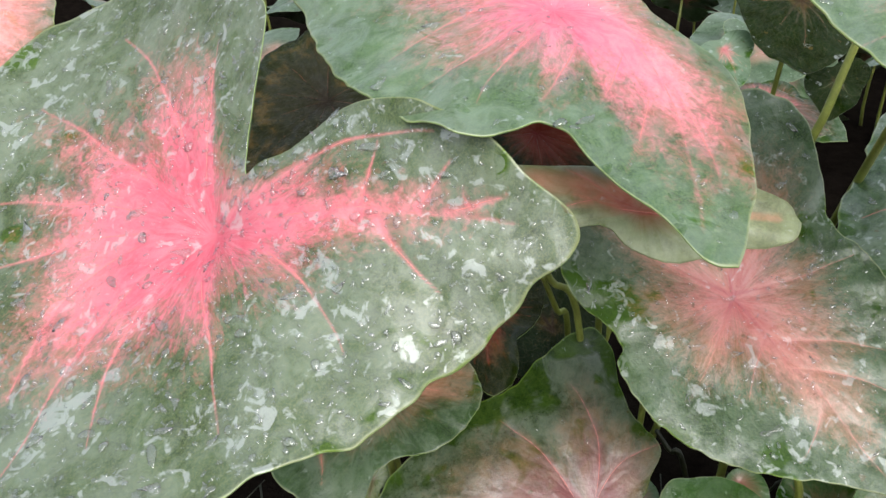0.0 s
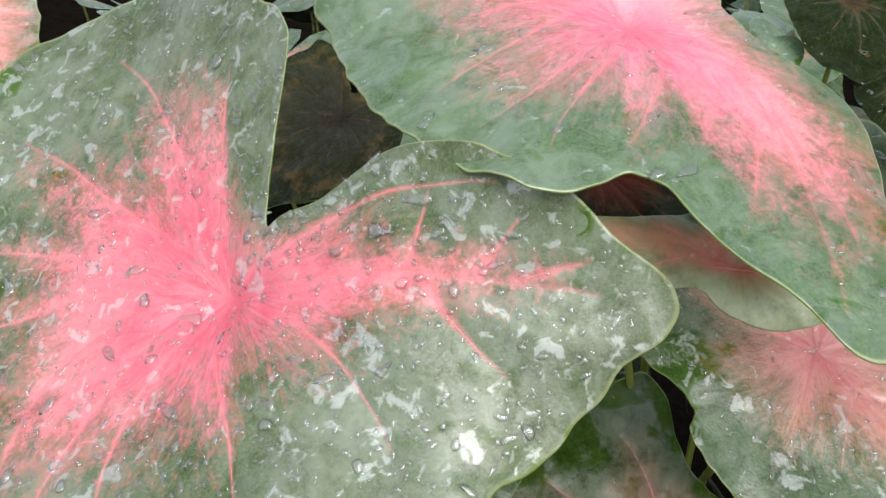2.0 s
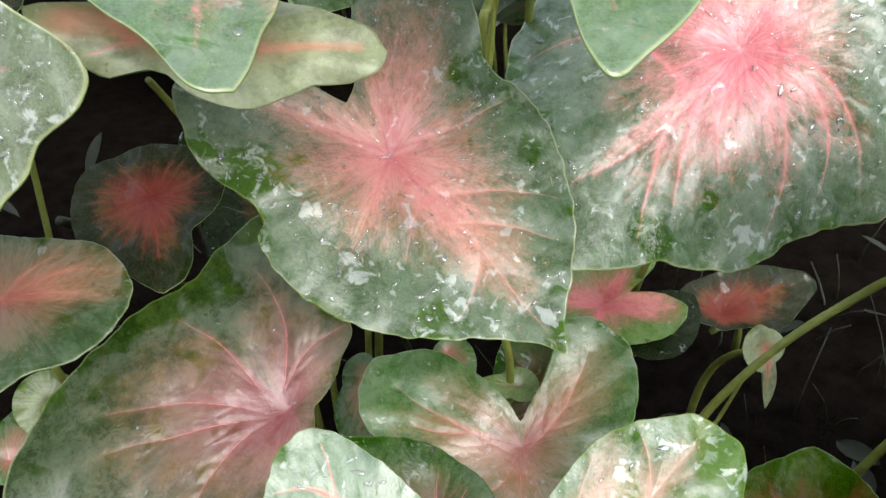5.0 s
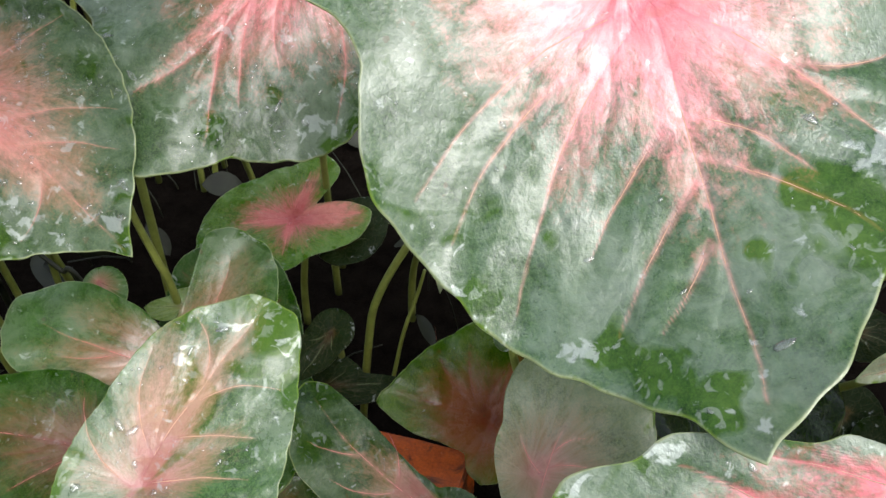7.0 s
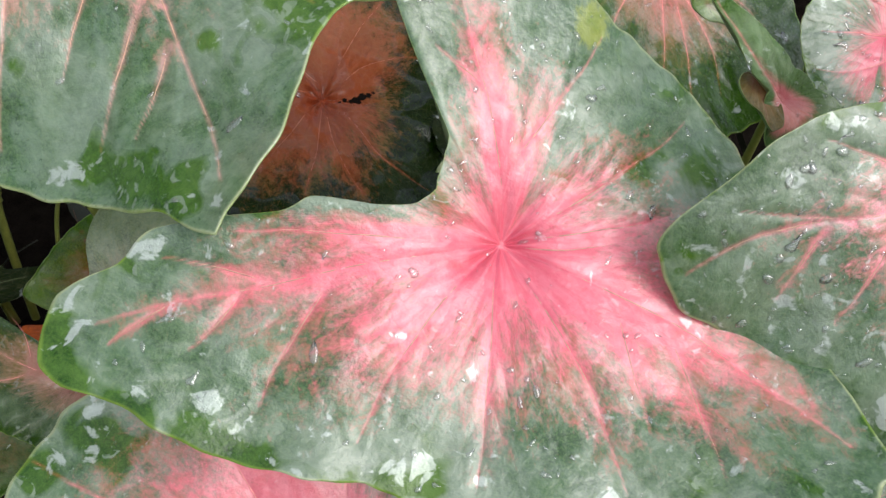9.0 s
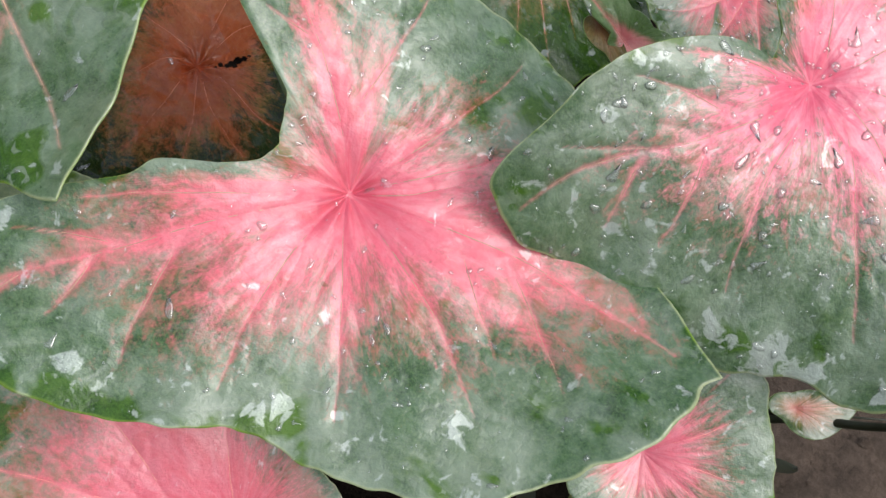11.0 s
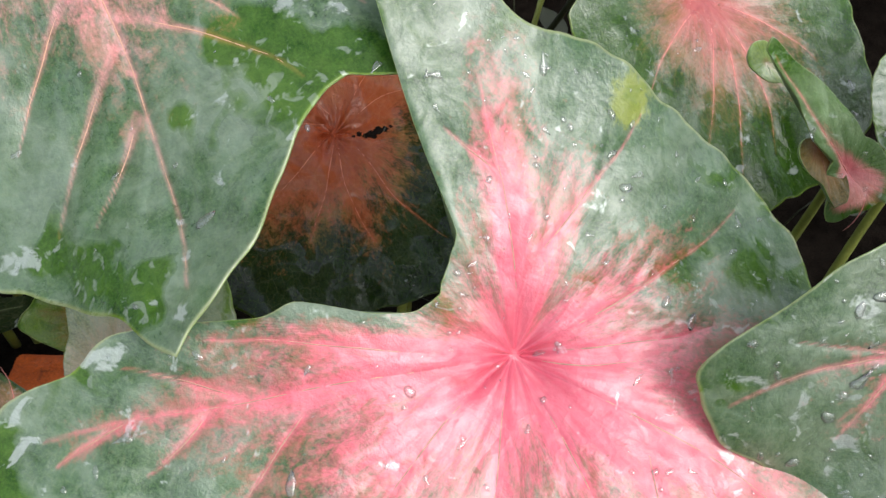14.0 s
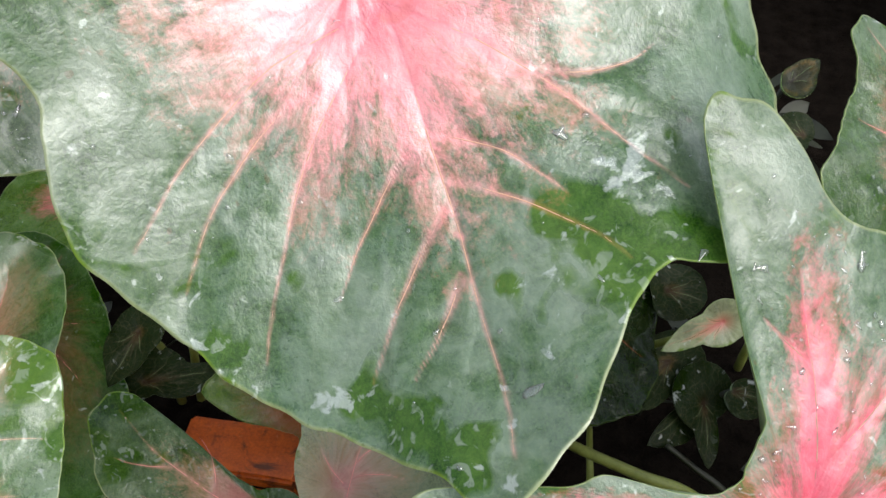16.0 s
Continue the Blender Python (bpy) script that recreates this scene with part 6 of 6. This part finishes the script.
# ---- an orange paving brick half buried among the stalks ----
def brick(at):
    thing = new("brick")
    thing.matrix_world = at
    tagged(thing, "broken orange clay brick lying half hidden in the bed", "brick")
    bm = bmesh.new()
    bmesh.ops.create_cube(bm, size=1)
    bmesh.ops.scale(bm, vec=(0.115, 0.052, 0.068), verts=bm.verts)
    bmesh.ops.bevel(bm, geom=bm.edges[:], offset=0.003, segments=2, affect="EDGES")
    bmesh.ops.subdivide_edges(bm, edges=bm.edges[:], cuts=3, use_grid_fill=True)
    for v in bm.verts:
        v.co += Vector((noise.noise(v.co * 60), noise.noise(v.co * 60 + Vector((9, 0, 0))), noise.noise(v.co * 45 + Vector((0, 9, 0))))) * 0.0012
    me = bpy.data.meshes.new("body")
    bm.to_mesh(me)
    bm.free()
    part("body", me, [BRICK], thing)
    for zz in (-0.012, 0.002, 0.014):
        bm = bmesh.new()
        bmesh.ops.create_cube(bm, size=1)
        bmesh.ops.scale(bm, vec=(0.110, 0.0015, 0.0016), verts=bm.verts)
        bmesh.ops.translate(bm, vec=(0, -0.0262, zz), verts=bm.verts)
        me = bpy.data.meshes.new("score_line")
        bm.to_mesh(me)
        bm.free()
        part("score_line", me, [SOILSHADE], thing)
    return thing


brick(pose(0.482, 0.387, -0.0675, 2, -1, -40))


# ---- undergrowth: filler stems and fallen leaves, deep shade put into their near-black colour ----
def undergrowth():
    rng = random.Random(5)
    verts, faces = [], []
    for _ in range(260):
        x, y = rng.uniform(-0.4, 1.3), rng.uniform(-0.3, 1.2)
        if abs(x - 0.47) < 0.09 and abs(y - 0.36) < 0.11:
            continue
        h, lx, ly = rng.uniform(0.03, 0.12), rng.gauss(0, 0.04), rng.gauss(0, 0.04)
        path = [Vector((x + lx * s * s, y + ly * s * s, -0.10 + h * s)) for s in (0, 0.35, 0.7, 1.0)]
        w = rng.uniform(0.0006, 0.0018)
        v, f = tube(path, [w, w, w * 0.9, w * 0.7], 6)
        o = len(verts)
        verts += v
        faces += [tuple(i + o for i in q) for q in f]
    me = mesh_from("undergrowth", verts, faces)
    me.materials.append(STEMSHADE)
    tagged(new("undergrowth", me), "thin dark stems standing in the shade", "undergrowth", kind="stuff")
    verts, faces = [], []
    for _ in range(160):
        c = Vector((rng.uniform(-0.5, 1.4), rng.uniform(-0.3, 1.3), rng.uniform(-0.08, 0.0)))
        if abs(c.x - 0.47) < 0.1 and abs(c.y - 0.36) < 0.11:
            continue
        turn = Euler((rng.gauss(0, 0.5), rng.gauss(0, 0.5), rng.uniform(0, 6.28))).to_matrix()
        L, W = rng.uniform(0.02, 0.05), rng.uniform(0.008, 0.02)
        o = len(verts)
        for s in range(7):
            u = s / 6
            w = W * math.sin(math.pi * u) ** 0.7
            z = -0.3 * L * (u - 0.5) ** 2
            verts += [c + turn @ Vector((L * (u - 0.5) * 2, -w, z + 0.002)), c + turn @ Vector((L * (u - 0.5) * 2, 0, z)), c + turn @ Vector((L * (u - 0.5) * 2, w, z + 0.002))]
        for s in range(6):
            for q in (0, 1):
                faces.append((o + s * 3 + q, o + s * 3 + q + 1, o + s * 3 + q + 4, o + s * 3 + q + 3))
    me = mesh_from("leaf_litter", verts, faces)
    me.materials.append(STEMSHADE)
    tagged(new("leaf_litter", me), "small leaves low over the soil, toned dark for shade", "low leaves", kind="stuff")


undergrowth()


# ---- unseen leaves of the same kind, added all round to close and shade the bed ----
def border():
    rng = random.Random(8)
    verts, faces, reach, vein = [], [], [], []
    spots = []
    while len(spots) < 360:
        a, d = rng.uniform(0, 6.28), rng.uniform(0.62, 2.5)
        x, y = 0.4 + d * math.cos(a) * 1.15, 0.28 + d * math.sin(a)
        if -0.8 < x < 1.6 and -0.75 < y < 1.4:
            continue
        spots.append((x, y, rng.uniform(0.10, 0.28)))
    shape = [(-165, 11), (-140, 13), (-100, 11), (-50, 11), (0, 16), (50, 11), (100, 11), (140, 13), (165, 11), (180, 3)]
    th = np.linspace(-180, 180, 40, endpoint=False)
    R = outline_at(shape, th)
    for x, y, z in spots:
        sc = rng.uniform(0.7, 1.25)
        turn = Euler((rng.gauss(0, 0.25), 0.45 + rng.gauss(0, 0.2), rng.uniform(0, 6.28))).to_matrix()
        o = len(verts)
        for t, r in zip(th, R):
            for s in (0.3, 0.65, 1.0):
                p = Vector((r * s * math.cos(radians(t)), r * s * math.sin(radians(t)), 0)) * sc
                p.z = -0.9 * (p.x**2 + p.y**2) + 0.006 * math.sin(5 * radians(t)) * s
                verts.append(Vector((x, y, z)) + turn @ p)
                reach.append(s)
                vein.append(0.4 if int(t) % 36 == 0 else 0.0)
        verts.append(Vector((x, y, z)))
        reach.append(0.0)
        vein.append(0.5)
        c = len(verts) - 1
        for i in range(40):
            j = (i + 1) % 40
            faces.append((c, o + i * 3, o + j * 3))
            for q in (0, 1):
                faces.append((o + i * 3 + q, o + i * 3 + q + 1, o + j * 3 + q + 1, o + j * 3 + q))
    blades = len(faces)
    for x, y, z in spots:
        path = [Vector((x + 0.03 * s * s, y + 0.05 * s, z - 0.004 - (z + 0.1) * s)) for s in (0, 0.33, 0.66, 1.0)]
        v, f = tube(path, [0.003, 0.0035, 0.004, 0.0045], 6)
        o = len(verts)
        verts += v
        faces += [tuple(i + o for i in q) for q in f]
        reach += [0.0] * len(v)
        vein += [0.0] * len(v)
    me = mesh_from("caladium_border", verts, faces)
    me.polygons.foreach_set("material_index", [0] * blades + [1] * (len(faces) - blades))
    for key, val in (("reach", reach), ("vein", vein)):
        me.attributes.new(key, "FLOAT", "POINT").data.foreach_set("value", val)
    me.materials.append(TOP["rose"])
    me.materials.append(STEM)
    tagged(new("caladium_border", me), "unseen caladium leaves added round the bed to block light", "caladiums", kind="stuff")


border()


# ---- bare crumbly soil at the edge of the bed: a mound added in the lit tone ----
def soil_mound_lit(cx, cy):
    rng = random.Random(21)
    verts, faces = [], []
    n = 40
    for j in range(n):
        for i in range(n):
            x, y = (i / (n - 1) - 0.5) * 0.56, (j / (n - 1) - 0.5) * 0.36
            fall = max(0.0, 1 - (x / 0.28) ** 2 - (y / 0.18) ** 2)
            z = -0.108 + 0.045 * fall ** 0.6 + fall * (0.010 * noise.noise(Vector((x * 30, y * 30, 1))) + 0.005 * noise.noise(Vector((x * 90, y * 90, 5))))
            verts.append((cx + x, cy + y, z))
    for j in range(n - 1):
        for i in range(n - 1):
            faces.append((j * n + i, j * n + i + 1, (j + 1) * n + i + 1, (j + 1) * n + i))
    for _ in range(420):
        i = rng.randrange(n * n)
        c = Vector(verts[i]) + Vector((rng.gauss(0, 0.006), rng.gauss(0, 0.006), 0.0))
        r = 0.0015 * math.exp(rng.gauss(0.3, 0.6))
        o = len(verts)
        ring = [Vector((math.cos(a), math.sin(a), 0)) * r * rng.uniform(0.7, 1.2) for a in (0, 1.25, 2.5, 3.8, 5.0)]
        verts += [tuple(c + w) for w in ring] + [tuple(c + Vector((rng.uniform(-0.3, 0.3) * r, rng.uniform(-0.3, 0.3) * r, r * 0.9)))]
        faces += [(o + q, o + (q + 1) % 5, o + 5) for q in range(5)]
    me = mesh_from("soil_mound_lit", verts, faces)
    me.materials.append(EARTHLIT)
    tagged(new("soil_mound_lit", me), "bare crumbly soil in a lit grey-brown tone", "soil", kind="stuff")


soil_mound_lit(0.974, -0.262)
